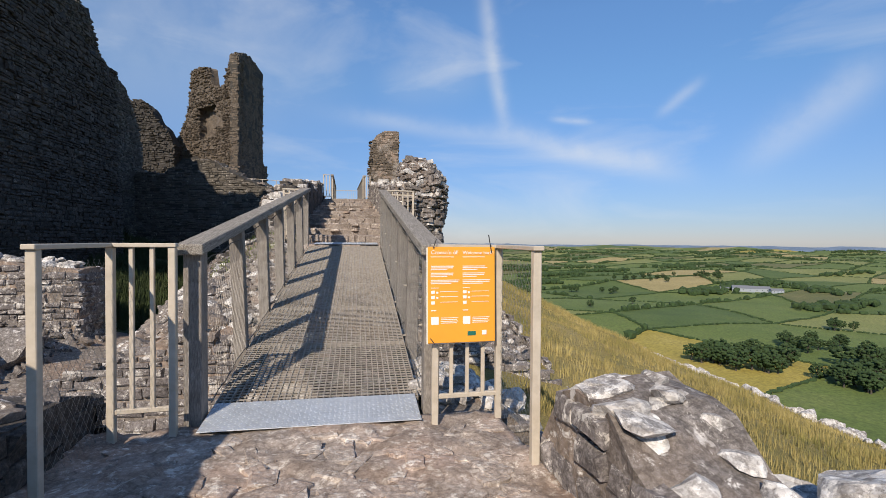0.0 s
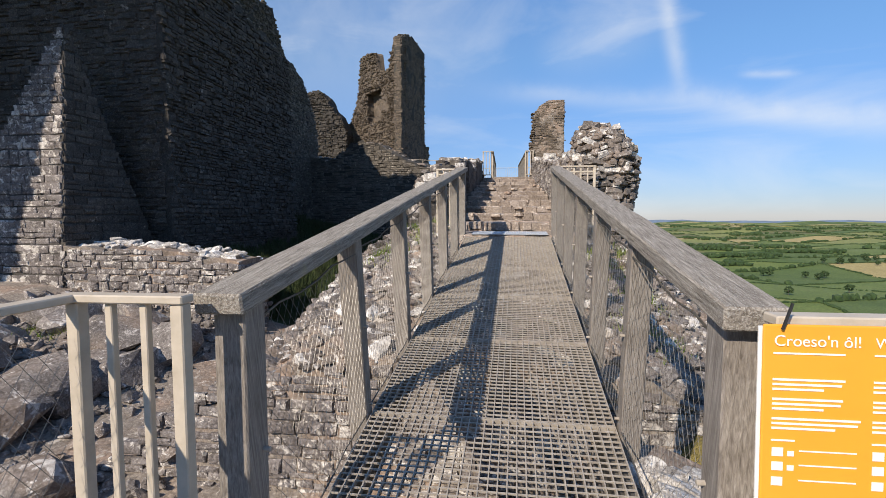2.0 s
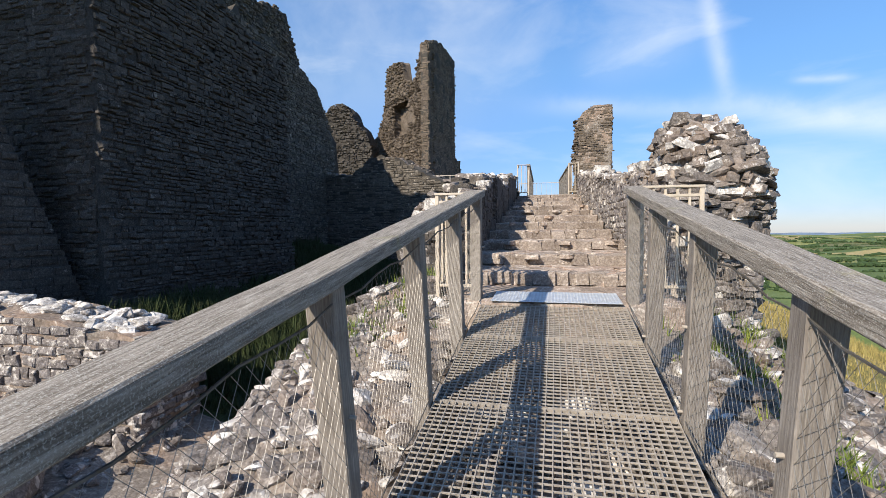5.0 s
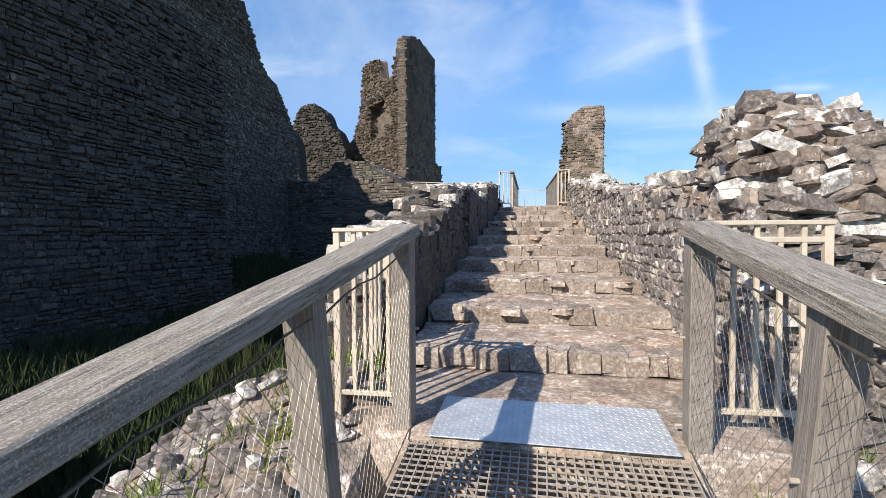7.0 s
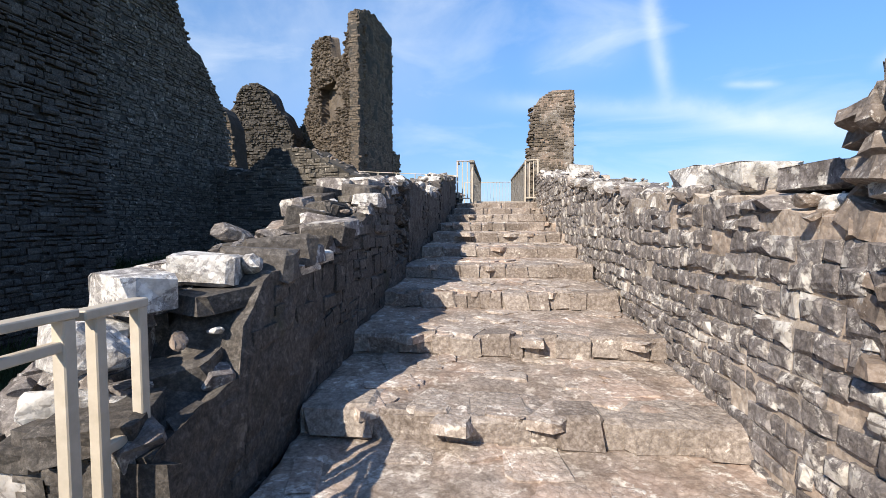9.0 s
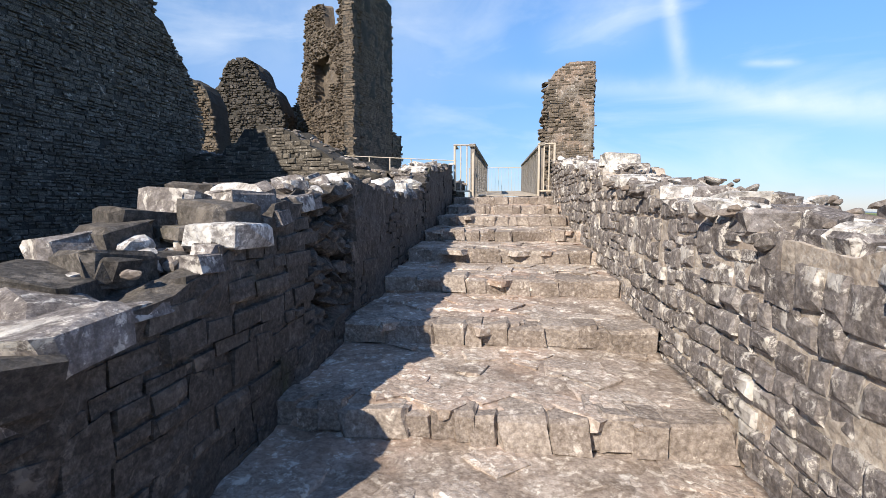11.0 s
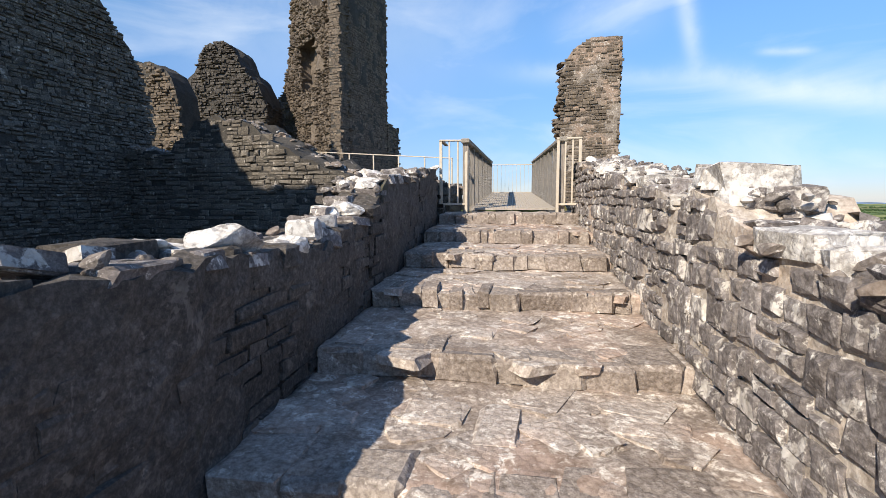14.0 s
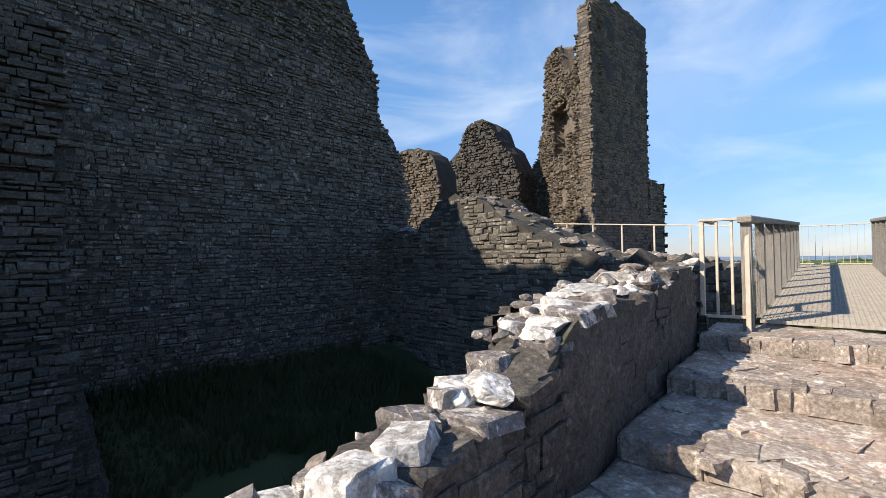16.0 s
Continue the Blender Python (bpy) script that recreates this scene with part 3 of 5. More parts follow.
def build_ground():
    verts, faces, mats = [], [], []
    xs = graded(-190, 190, -9, 16, 0.45, 9)
    ys = graded(-170, 240, -3, 26, 0.5, 9)
    for y in ys:
        for x in xs:
            verts.append((x, y, hill_z(x, y)))
    w = len(xs)
    for j in range(len(ys) - 1):
        for i in range(w - 1):
            faces.append((j * w + i, j * w + i + 1, (j + 1) * w + i + 1, (j + 1) * w + i))
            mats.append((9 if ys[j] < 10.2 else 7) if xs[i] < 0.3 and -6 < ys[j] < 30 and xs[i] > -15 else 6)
    # fields: a jittered lattice whose cells are the fields
    rng = random.Random(21)
    cw, ch, sub = 205, 122, 5
    nx, ny = 50, 84
    ang = radians(24)
    ca, sa = math.cos(ang), math.sin(ang)
    node = {}
    for j in range(-ny // 2, ny // 2 + 1):
        for i in range(-nx // 2, nx // 2 + 1):
            gx = (i + rng.uniform(-0.30, 0.30)) * cw + (j % 2) * 52
            gy = (j + rng.uniform(-0.30, 0.30)) * ch
            node[i, j] = (gx * ca - gy * sa, gx * sa + gy * ca)
    hedges = []
    barley = min(((i, j) for (i, j) in node if (i + 1, j + 1) in node), key=lambda k: math.hypot(sum(node[k[0] + a, k[1] + b][0] for a in (0, 1) for b in (0, 1)) / 4 - 275, sum(node[k[0] + a, k[1] + b][1] for a in (0, 1) for b in (0, 1)) / 4 - 395))
    for j in range(-ny // 2, ny // 2):
        for i in range(-nx // 2, nx // 2):
            q = [node[i, j], node[i + 1, j], node[i + 1, j + 1], node[i, j + 1]]
            cx, cy = sum(p[0] for p in q) / 4, sum(p[1] for p in q) / 4
            far = math.hypot(cx, cy)
            kind = rng.choices(range(6), (6, 5, 5, 3.0, 0.8, 3))[0]
            if far < 1000:
                kind = rng.choices((0, 1, 2, 5), (5, 1.5, 4, 2.5))[0]
                if (i, j) == barley:
                    kind = 4
            if far > 4930:
                continue
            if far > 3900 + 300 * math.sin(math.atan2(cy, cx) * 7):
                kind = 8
            k = len(verts)
            for b in range(sub + 1):
                for a in range(sub + 1):
                    fa, fb = a / sub, b / sub
                    x = (q[0][0] * (1 - fa) + q[1][0] * fa) * (1 - fb) + (q[3][0] * (1 - fa) + q[2][0] * fa) * fb
                    y = (q[0][1] * (1 - fa) + q[1][1] * fa) * (1 - fb) + (q[3][1] * (1 - fa) + q[2][1] * fa) * fb
                    verts.append((x, y, valley_z(x, y)))
            for b in range(sub):
                for a in range(sub):
                    o = k + b * (sub + 1) + a
                    faces.append((o, o + 1, o + sub + 2, o + sub + 1))
                    mats.append(kind)
            if kind != 8:
                hedges.append((q[0], q[1]))
                hedges.append((q[0], q[3]))
    ob = mesh_ob("ground", verts, faces, None)
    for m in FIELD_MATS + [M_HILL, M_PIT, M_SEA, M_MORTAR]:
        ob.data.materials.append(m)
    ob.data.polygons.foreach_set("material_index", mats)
    ob.data.polygons.foreach_set("use_smooth", [True] * len(mats))
    tagged(ob, "grassy castle hill above a valley of green and golden fields", "ground", kind="structure")
    return hedges


HEDGES = build_ground()


# ---------------- castle walls ----------------
PIECES = []
TOPROCKS = []


def masonry(name, label, a, b, thick, zlow, top, core_mat, stone_mat, seed, rough=0.05, jag=0.12, batter=0.0, hr=(0.09, 0.2), lr=(0.14, 0.5), ends=True, back=False, caps=None, capmat=None, skip=None, kind="structure", proud=(0.015, 0.05), niche=None, pieces=None, gap=0.014, cell=None):
    """A ruined wall as one thing: core, coursed stones on its faces, loose stones along its top."""
    th = empty(name)
    wall_core("core", a, b, thick, zlow, top, core_mat, rough, cell or (0.22 if thick < 1.3 else 0.35), jag, batter, th, niche)
    va, vb = Vector(a), Vector(b)
    u = (vb - va).normalized()
    nr = Vector((u.y, -u.x))
    length = (vb - va).length
    items = course_stones(a, b, zlow, top, hr, lr, proud, gap, batter=batter, skip=skip, seed=seed)
    if ends:
        zl0 = zlow if isinstance(zlow, (int, float)) else interp(zlow, 0)
        zl1 = zlow if isinstance(zlow, (int, float)) else interp(zlow, length)
        items += course_stones(va - nr * thick, va, zl0, [(0, interp(top, 0)), (thick, interp(top, 0))], hr, lr, proud, seed=seed + 1)
        items += course_stones(vb, vb - nr * thick, zl1, [(0, interp(top, length)), (thick, interp(top, length))], hr, lr, proud, seed=seed + 2)
    if back:
        rev = [(length - s, v) for s, v in reversed(top)]
        zr = zlow if isinstance(zlow, (int, float)) else [(length - s, v) for s, v in reversed(zlow)]
        items += course_stones(vb - nr * thick, va - nr * thick, zr, rev, hr, lr, proud, seed=seed + 3)
    if pieces:
        (px0, px1, py0, py1), limit = pieces
        near = [it for it in items if px0 < it[0].x < px1 and py0 < it[0].y < py1][:limit]
        keep = {id(it) for it in near}
        items = [it for it in items if id(it) not in keep]
        PIECES.append((near, th, seed))
    stones_mesh("coursed_stones", items, stone_mat, th, seed)
    if caps:
        rng = random.Random(seed + 7)
        count, size = caps
        places = []
        for _ in range(count):
            s = rng.uniform(0, length)
            k = rng.uniform(0.14, 0.9)
            p = va + u * s - nr * (thick * k)
            q = size * rng.uniform(0.45, 1.3)
            places.append((Vector((p.x, p.y, interp(top, s) + jag * 0.6 * fbm(s * 2.3, k * 2, va.x + va.y) + rng.uniform(-0.02, 0.06))), (q * rng.uniform(0.9, 1.6), q, q * rng.uniform(0.4, 0.75))))
        if pieces:
            TOPROCKS.append((places, th, seed))
        else:
            rocks_mesh("top_rubble", places, capmat or M_CAP, th, seed, 0.3)
    return tagged(th, label, "wall", kind=kind)


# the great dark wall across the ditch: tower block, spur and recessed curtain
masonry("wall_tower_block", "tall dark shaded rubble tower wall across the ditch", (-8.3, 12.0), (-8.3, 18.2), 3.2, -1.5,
        [(0, 10.2), (0.6, 9.4), (2.4, 7.9), (4.4, 7.1), (6.2, 6.9)], M_MORTAR_DARK, M_SHADE_DARK, 31, rough=0.03, jag=0.45, batter=0.35, hr=(0.055, 0.14), lr=(0.08, 0.32), proud=(0.0, 0.06))
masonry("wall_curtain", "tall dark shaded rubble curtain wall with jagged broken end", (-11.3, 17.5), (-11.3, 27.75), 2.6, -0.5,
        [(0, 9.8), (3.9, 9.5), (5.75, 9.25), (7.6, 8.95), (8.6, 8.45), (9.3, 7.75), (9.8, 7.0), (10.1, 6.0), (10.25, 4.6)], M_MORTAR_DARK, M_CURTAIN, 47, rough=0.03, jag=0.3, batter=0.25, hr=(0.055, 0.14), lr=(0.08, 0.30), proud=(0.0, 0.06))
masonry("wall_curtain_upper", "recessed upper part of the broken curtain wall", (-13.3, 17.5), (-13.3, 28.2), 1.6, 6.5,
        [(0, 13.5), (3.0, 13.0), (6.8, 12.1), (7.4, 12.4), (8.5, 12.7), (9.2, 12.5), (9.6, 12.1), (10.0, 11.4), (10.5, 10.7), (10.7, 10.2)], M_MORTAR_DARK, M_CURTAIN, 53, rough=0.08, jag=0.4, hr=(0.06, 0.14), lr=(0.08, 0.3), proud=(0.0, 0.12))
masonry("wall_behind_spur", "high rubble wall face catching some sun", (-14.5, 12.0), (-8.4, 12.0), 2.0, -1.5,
        [(0, 13.0), (6.0, 13.0)], M_MORTAR_DARK, M_SHADE_DARK, 59, jag=0.3, ends=False)
# Added out of view: keeps the sun off the tower end and back wall.
masonry("wall_shade_blocker", "unseen high rubble wall added to shade the tower end", (-21.0, 4.0), (-12.4, 4.0), 1.5, -1.5,
        [(0, 17.0), (8.6, 17.0)], M_MORTAR_DARK, M_SHADE_DARK, 61, jag=0.3, ends=False, hr=(0.2, 0.4), lr=(0.3, 0.8))


def spur(name, base, apex):
    """A pyramidal spur buttress leaning against the tower."""
    th = empty(name)
    n = len(base)
    verts = [Vector(p) for p in base] + [Vector(apex)]
    faces = [(i, (i + 1) % n, n) for i in range(n)]
    mesh_ob("core", verts, faces, M_MORTAR_DARK, th)
    rng = random.Random(77)
    ap = Vector(apex)
    for i in range(n):
        items = []
        p0, p1 = Vector(base[i]), Vector(base[(i + 1) % n])
        nrm = (p1 - p0).cross(ap - p0).normalized()
        f = 0.01
        while f < 0.97:
            h = rng.uniform(0.10, 0.2)
            slant = (ap - (p0 + p1) / 2).length
            l0, l1 = p0.lerp(ap, f), p1.lerp(ap, f)
            w = (l1 - l0).length
            u = (l1 - l0).normalized()
            s = 0
            while s < w:
                ln = min(rng.uniform(0.16, 0.45), w - s)
                if ln > 0.05:
                    items.append((l0 + u * (s + ln / 2) + nrm * 0.01, u, nrm, ln - 0.015, h - 0.015, rng.uniform(0.01, 0.04)))
                s += ln
            f += h / slant
        # Pale front, dark other faces: sun and shade put into the stone colours.
        stones_mesh("coursed_stones", items, M_STONE if i == 0 else M_SHADE_DARK, th, 5)
    return tagged(th, "pyramid-shaped stone spur buttress against the dark tower", "buttress", kind="structure")


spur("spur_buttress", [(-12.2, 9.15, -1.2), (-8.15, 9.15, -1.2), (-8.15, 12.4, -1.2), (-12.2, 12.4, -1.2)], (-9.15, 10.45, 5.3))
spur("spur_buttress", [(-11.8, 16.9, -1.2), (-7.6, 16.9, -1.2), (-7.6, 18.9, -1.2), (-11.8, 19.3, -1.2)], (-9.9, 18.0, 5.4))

# low cross walls and ruins in the ditch
masonry("ruin_cross_wall", "low ruined rubble cross wall with bleached loose stones on top", (-8.4, 9.5), (-4.9, 9.5), 1.0, -1.6,
        [(0, 0.85), (2.0, 0.8), (3.5, 0.6)], M_MORTAR, M_STONE, 63, rough=0.02, jag=0.1, hr=(0.07, 0.18), lr=(0.1, 0.34), caps=(90, 0.2))
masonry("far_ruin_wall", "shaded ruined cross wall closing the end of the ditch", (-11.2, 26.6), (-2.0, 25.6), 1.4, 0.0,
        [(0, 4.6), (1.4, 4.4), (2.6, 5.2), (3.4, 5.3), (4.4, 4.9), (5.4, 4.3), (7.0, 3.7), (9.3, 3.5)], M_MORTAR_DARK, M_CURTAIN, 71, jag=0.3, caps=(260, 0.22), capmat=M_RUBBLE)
masonry("hump_ruin_wall", "dark broken inner wall with a rounded hump", (-20.5, 37.0), (-13.1, 37.34), 1.8, 2.5,
        [(0, 8.2), (1.6, 8.0), (2.5, 8.3), (3.0, 9.0), (3.8, 9.5), (4.0, 10.2), (4.45, 10.85), (5.0, 11.05), (5.6, 10.95), (6.05, 10.4), (6.25, 9.8), (6.6, 9.45), (7.1, 8.9), (7.35, 8.0)], M_MORTAR_DARK, M_SHADE_DARK, 73, rough=0.1, jag=0.18, hr=(0.08, 0.18), lr=(0.1, 0.35), proud=(0.0, 0.15), cell=0.2)
masonry("ruin_stub_wall", "broken brown wall stub with a jagged edge", (-16.4, 32.0), (-13.55, 32.0), 1.2, 2.5,
        [(0, 8.6), (1.5, 8.55), (2.2, 8.2), (2.6, 7.6), (2.8, 6.2), (2.85, 4.6)], M_MORTAR_DARK, M_TOWER, 79, jag=0.15, hr=(0.07, 0.16), lr=(0.1, 0.32), proud=(0.0, 0.12))


def window_hole(c, z):
    return (6.0 < c < 8.4 and 8.5 < z < 10.85) or (8.3 < c < 9.3 and 9.2 < z < 9.9) or (7.2 < c < 8.2 and 6.0 < z < 6.9)


# the far tower: a broken corner standing alone
TC = Vector((-8.1, 34.75))
TU = Vector((-0.692, 0.721))
masonry("far_tower", "tall ruined square tower corner of brown rubble stone", TC + TU * 11.2, TC + TU * 0.4, 0.6, 2.5,
             [(0, 8.6), (1.3, 8.9), (2.8, 9.2), (3.9, 10.2), (4.3, 11.0), (4.7, 12.5), (4.9, 13.9), (6.2, 13.95), (7.55, 13.6), (7.75, 12.3), (8.9, 12.0), (9.6, 12.15), (9.9, 13.1), (10.5, 13.9), (10.8, 14.0)],
             M_TOWER, M_TOWER, 83, rough=0.12, jag=0.2, hr=(0.06, 0.15), lr=(0.08, 0.32), proud=(-0.02, 0.17), skip=window_hole, niche=(6.0, 8.4, 8.5, 10.85, 1.6))
masonry("far_tower_flank", "smooth shaded flank of the ruined tower", TC, TC + Vector((0.2, 0.98)) * 4.2, 0.5, 2.5,
        [(0, 13.75), (1.3, 14.3), (2.8, 14.25), (4.2, 13.8)], M_MORTAR_DARK, M_TOWER, 89, jag=0.2, hr=(0.07, 0.15), lr=(0.1, 0.35), proud=(0.005, 0.025))
masonry("far_tower_stump", "low shaded masonry stump behind the tower", (-8.0, 38.8), (-7.55, 42.0), 1.5, 2.5,
        [(0, 7.5), (3.3, 7.2)], M_MORTAR_DARK, M_TOWER, 91, jag=0.15, hr=(0.12, 0.22), lr=(0.2, 0.6))

# the standing pillar of wall beside the upper bridge
masonry("stone_pillar", "broken upright pillar of rubble wall standing alone", (0.78, 30.2), (2.50, 30.2), 1.0, 1.5,
        [(0, 6.95), (0.08, 7.3), (0.4, 7.75), (0.8, 8.0), (1.72, 8.0)], M_MORTAR, M_TOWER, 97, rough=0.05, jag=0.1, hr=(0.05, 0.13), lr=(0.08, 0.3), proud=(0.0, 0.04), cell=0.15)
_pr = random.Random(98)
rocks_mesh("pillar_rubble", [(Vector((0.82 - 0.16 * abs(math.sin(z * 1.4)) + _pr.uniform(0, 0.12), _pr.uniform(30.15, 31.1), z)), (_pr.uniform(0.14, 0.3), _pr.uniform(0.14, 0.3), _pr.uniform(0.07, 0.15))) for z in [3.0 + 0.024 * k for k in range(180)]],
           M_TOWER, bpy.data.objects["stone_pillar"], 99, 0.4)


# ---------------- causeway and steps ----------------
STEP_Y = [11.05, 12.08, 13.13, 14.22, 15.3, 16.38, 17.46, 18.55, 19.6, 20.66, 21.75]
RISE = (3.02 - 1.14) / len(STEP_Y)


def right_inner(y):
    return interp([(9.0, 1.0), (12, 0.93), (15.2, 0.74), (17.3, 0.70), (19, 0.62), (22.2, 0.50)], y)


def left_inner(y):
    return interp([(9.0, -1.12), (10.5, -1.25), (12, -1.4), (14, -1.5), (22.2, -1.5)], y)


def rough_slab(name, x0, x1, y0, y1, z0, ztop, mat, parent, cell=0.09, rough=0.012, slope=0.02):
    """A worn stone surface with a real thickness: top grid with unevenness, skirts down to z0."""
    nx, ny = max(2, int((x1(y0) - x0(y0)) / cell)), max(2, int((y1 - y0) / cell))
    verts, faces = [], []
    for j in range(ny + 1):
        y = y0 + (y1 - y0) * j / ny
        for i in range(nx + 1):
            a, b = x0(y), x1(y)
            x = a + (b - a) * i / nx
            e = 0.035 * fbm(x * 2.2, y0 * 3, 1.0) if j == 0 else 0
            z = ztop + slope * (y - y0) + rough * (fbm(x, y, 2, 3.1) + 0.7 * fbm(x, y, 9, 9.0) + 0.14 * noise.noise(Vector((x * 24, y * 24, 1))))
            if j == 0:
                z -= 0.025 + 0.015 * noise.noise(Vector((x * 6, y, 0)))
            verts.append((x, y + e, z))
    w = nx + 1
    for j in range(ny):
        for i in range(nx):
            faces.append((j * w + i, j * w + i + 1, (j + 1) * w + i + 1, (j + 1) * w + i))
    rim = [i for i in range(w)] + [j * w + nx for j in range(1, ny + 1)] + [ny * w + i for i in range(nx - 1, -1, -1)] + [j * w for j in range(ny - 1, 0, -1)]
    k = len(verts)
    for r in rim:
        x, y, _ = verts[r]
        verts.append((x, y, z0))
    for q in range(len(rim)):
        q2 = (q + 1) % len(rim)
        faces.append((rim[q2], rim[q], k + q, k + q2))
    ob = mesh_ob(name, verts, faces, mat, parent)
    ob.data.polygons.foreach_set("use_smooth", [q < nx * ny for q in range(len(faces))])
    return ob


def build_steps():
    th = empty("stone_steps")
    rng = random.Random(15)
    z = 1.14
    rough_slab("landing", left_inner, right_inner, 9.87, STEP_Y[0] + 0.05, -0.5, 1.10, M_STEP, th)
    for k, y0 in enumerate(STEP_Y):
        z += RISE
        y1 = STEP_Y[k + 1] + 0.06 if k + 1 < len(STEP_Y) else 22.6
        rough_slab("tread", left_inner, right_inner, y0 + 0.05, y1, -0.5, z - 0.035, M_STEP, th, cell=0.04, rough=0.016, slope=0.025)
        # the row of kerb stones along the nosing
        x = left_inner(y0) + 0.02
        xe = right_inner(y0) - 0.02
        while x < xe - 0.08:
            ln = min(rng.choice((0.08, 0.12, 0.17, 0.24, 0.36)) * rng.uniform(0.85, 1.15), xe - x)
            dep = rng.uniform(0.2, 0.38)
            h = RISE * rng.uniform(0.84, 0.98)
            ob = new("kerb_stone", rng.choice(KERBSTONES))
            ob.matrix_world = pose(x + ln / 2, y0 + dep / 2 + rng.uniform(-0.02, 0.04), z - h / 2 - 0.026 + rng.uniform(-0.02, 0.006), rng.uniform(-2.5, 2.5), rng.uniform(-2, 2), rng.uniform(-5, 5)) @ Matrix.Diagonal((ln + 0.03, dep, h + 0.02, 1))
            ob.parent = th
            x += ln
    return tagged(th, "broad flight of worn pinkish stone steps with deep treads", "steps", kind="structure")


STEPS = build_steps()


def paving(name, y0, y1, x0, x1, zf, count, parent, seed, size=(0.14, 0.42)):
    """Flat stones bedded in the treads, standing a few millimetres proud."""
    rng = random.Random(seed)
    for _ in range(count):
        y = rng.uniform(y0, y1)
        x = rng.uniform(x0(y) + 0.12, x1(y) - 0.12)
        ob = new(name, rng.choice(STEPSTONES))
        a, b = rng.uniform(*size), rng.uniform(*size) * 0.8
        ob.matrix_world = pose(x, y, zf(y) - 0.03 + rng.uniform(0.002, 0.014), rng.uniform(-1, 1), rng.uniform(-1, 1), rng.uniform(0, 180)) @ Matrix.Diagonal((a, b, 0.06, 1))
        ob.parent = parent


def tread_z(y):
    z = 1.10
    k = sum(1 for s in STEP_Y if y >= s + 0.04)
    return z + 0.005 + k * RISE + 0.025 * (y - STEP_Y[k - 1]) if k else z


paving("paving_stone", 10.35, 21.8, left_inner, right_inner, tread_z, 290, STEPS, 19)

# parapets beside the steps
LEFT_TOP = [(0, 1.72), (0.55, 1.78), (0.6, 1.96), (0.85, 2.2), (1.8, 2.26), (2.5, 2.5), (3.25, 2.77), (4.4, 2.96), (5.5, 3.0), (6.05, 2.92), (6.6, 2.9), (7.1, 3.02), (7.7, 3.1), (7.85, 3.2), (8.3, 3.4), (9.7, 3.46), (10.1, 3.55), (11, 3.6)]


def left_break(c, z):
    return 3.7 < c < 4.55 and 2.05 < z < 2.85


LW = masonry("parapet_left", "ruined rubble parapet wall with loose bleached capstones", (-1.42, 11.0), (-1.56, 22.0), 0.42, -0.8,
             LEFT_TOP, M_STAIN_SHADE, M_STAIN_SHADE, 101, rough=0.035, jag=0.07, hr=(0.06, 0.19), lr=(0.1, 0.36), back=True, caps=(120, 0.12), proud=(-0.014, 0.016), gap=0.014, cell=0.09, pieces=((-1.6, -1.2, 12.0, 22.0), 280), skip=left_break, niche=(3.7, 4.55, 2.05, 2.85, 0.16))
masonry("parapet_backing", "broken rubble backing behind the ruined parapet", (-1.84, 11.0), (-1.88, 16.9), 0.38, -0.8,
        [(0, 1.75), (0.55, 1.9), (0.85, 2.15), (2.5, 2.45), (4.4, 2.9), (5.6, 2.94), (5.9, 2.8)], M_RUBBLE, M_STAIN_SHADE, 107, rough=0.04, jag=0.12, hr=(0.07, 0.19), lr=(0.1, 0.36), back=True, caps=(46, 0.16), capmat=M_RUBBLE, cell=0.12)
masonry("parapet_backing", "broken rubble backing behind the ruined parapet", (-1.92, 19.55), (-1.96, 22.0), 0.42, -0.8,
        [(0, 3.3), (0.3, 3.42), (1.2, 3.48), (2.45, 3.58)], M_RUBBLE, M_STAIN_SHADE, 109, rough=0.04, jag=0.1, hr=(0.07, 0.19), lr=(0.1, 0.36), back=True, caps=(30, 0.16), capmat=M_RUBBLE, cell=0.12)
_br = random.Random(111)
rocks_mesh("broken_core", [(Vector((-1.58 + _br.uniform(-0.05, 0.03), _br.uniform(14.72, 15.52), 2.08 + 0.0082 * k)), (_br.uniform(0.12, 0.26), _br.uniform(0.1, 0.2), _br.uniform(0.06, 0.13))) for k in range(92)], M_STAIN_SHADE, LW, 112, 0.35)
RIGHT_TOP = [(22.2 - y, z - 0.06) for y, z in ((22.2, 3.8), (21.2, 3.68), (19.3, 3.44), (17.85, 3.24), (17.84, 3.32), (17.45, 3.3), (17.38, 3.16), (16.55, 3.07), (15.8, 3.0), (15.2, 2.91), (13.7, 2.7), (13.3, 2.74), (12.15, 2.64), (12.0, 2.57), (10.6, 2.5))]
RW = masonry("parapet_right", "coursed grey rubble parapet wall in full sun", (0.5, 22.2), (0.97, 10.6), 0.65, [(0, 1.0), (12, 0.2)],
             RIGHT_TOP, M_JOINT, M_STONE, 103, rough=0.018, jag=0.05, hr=(0.07, 0.17), lr=(0.08, 0.21), back=True, caps=(240, 0.10), proud=(0.016, 0.036), gap=0.013, cell=0.10, pieces=((0.3, 0.97, 12.3, 18.5), 300))
for by, bz, bs in ((17.76, 3.33, (0.24, 0.34, 0.1)), (17.53, 3.32, (0.24, 0.36, 0.11)), (13.1, 2.76, (0.5, 0.34, 0.12)), (12.55, 2.72, (0.4, 0.32, 0.12))):
    rk = new("capstone", CAPSTONES[int(by * 10) % 8])
    rk.matrix_world = pose(right_inner(by) + 0.21, by, bz, 2, -2, 86 + by % 1 * 8) @ Matrix.Diagonal((bs[0], bs[1], bs[2] * 1.3, 1))
    tagged(rk, "bleached white limestone capstone on the parapet", "stone", "parapet capstones")
rk = new("capstone", STONES[4])
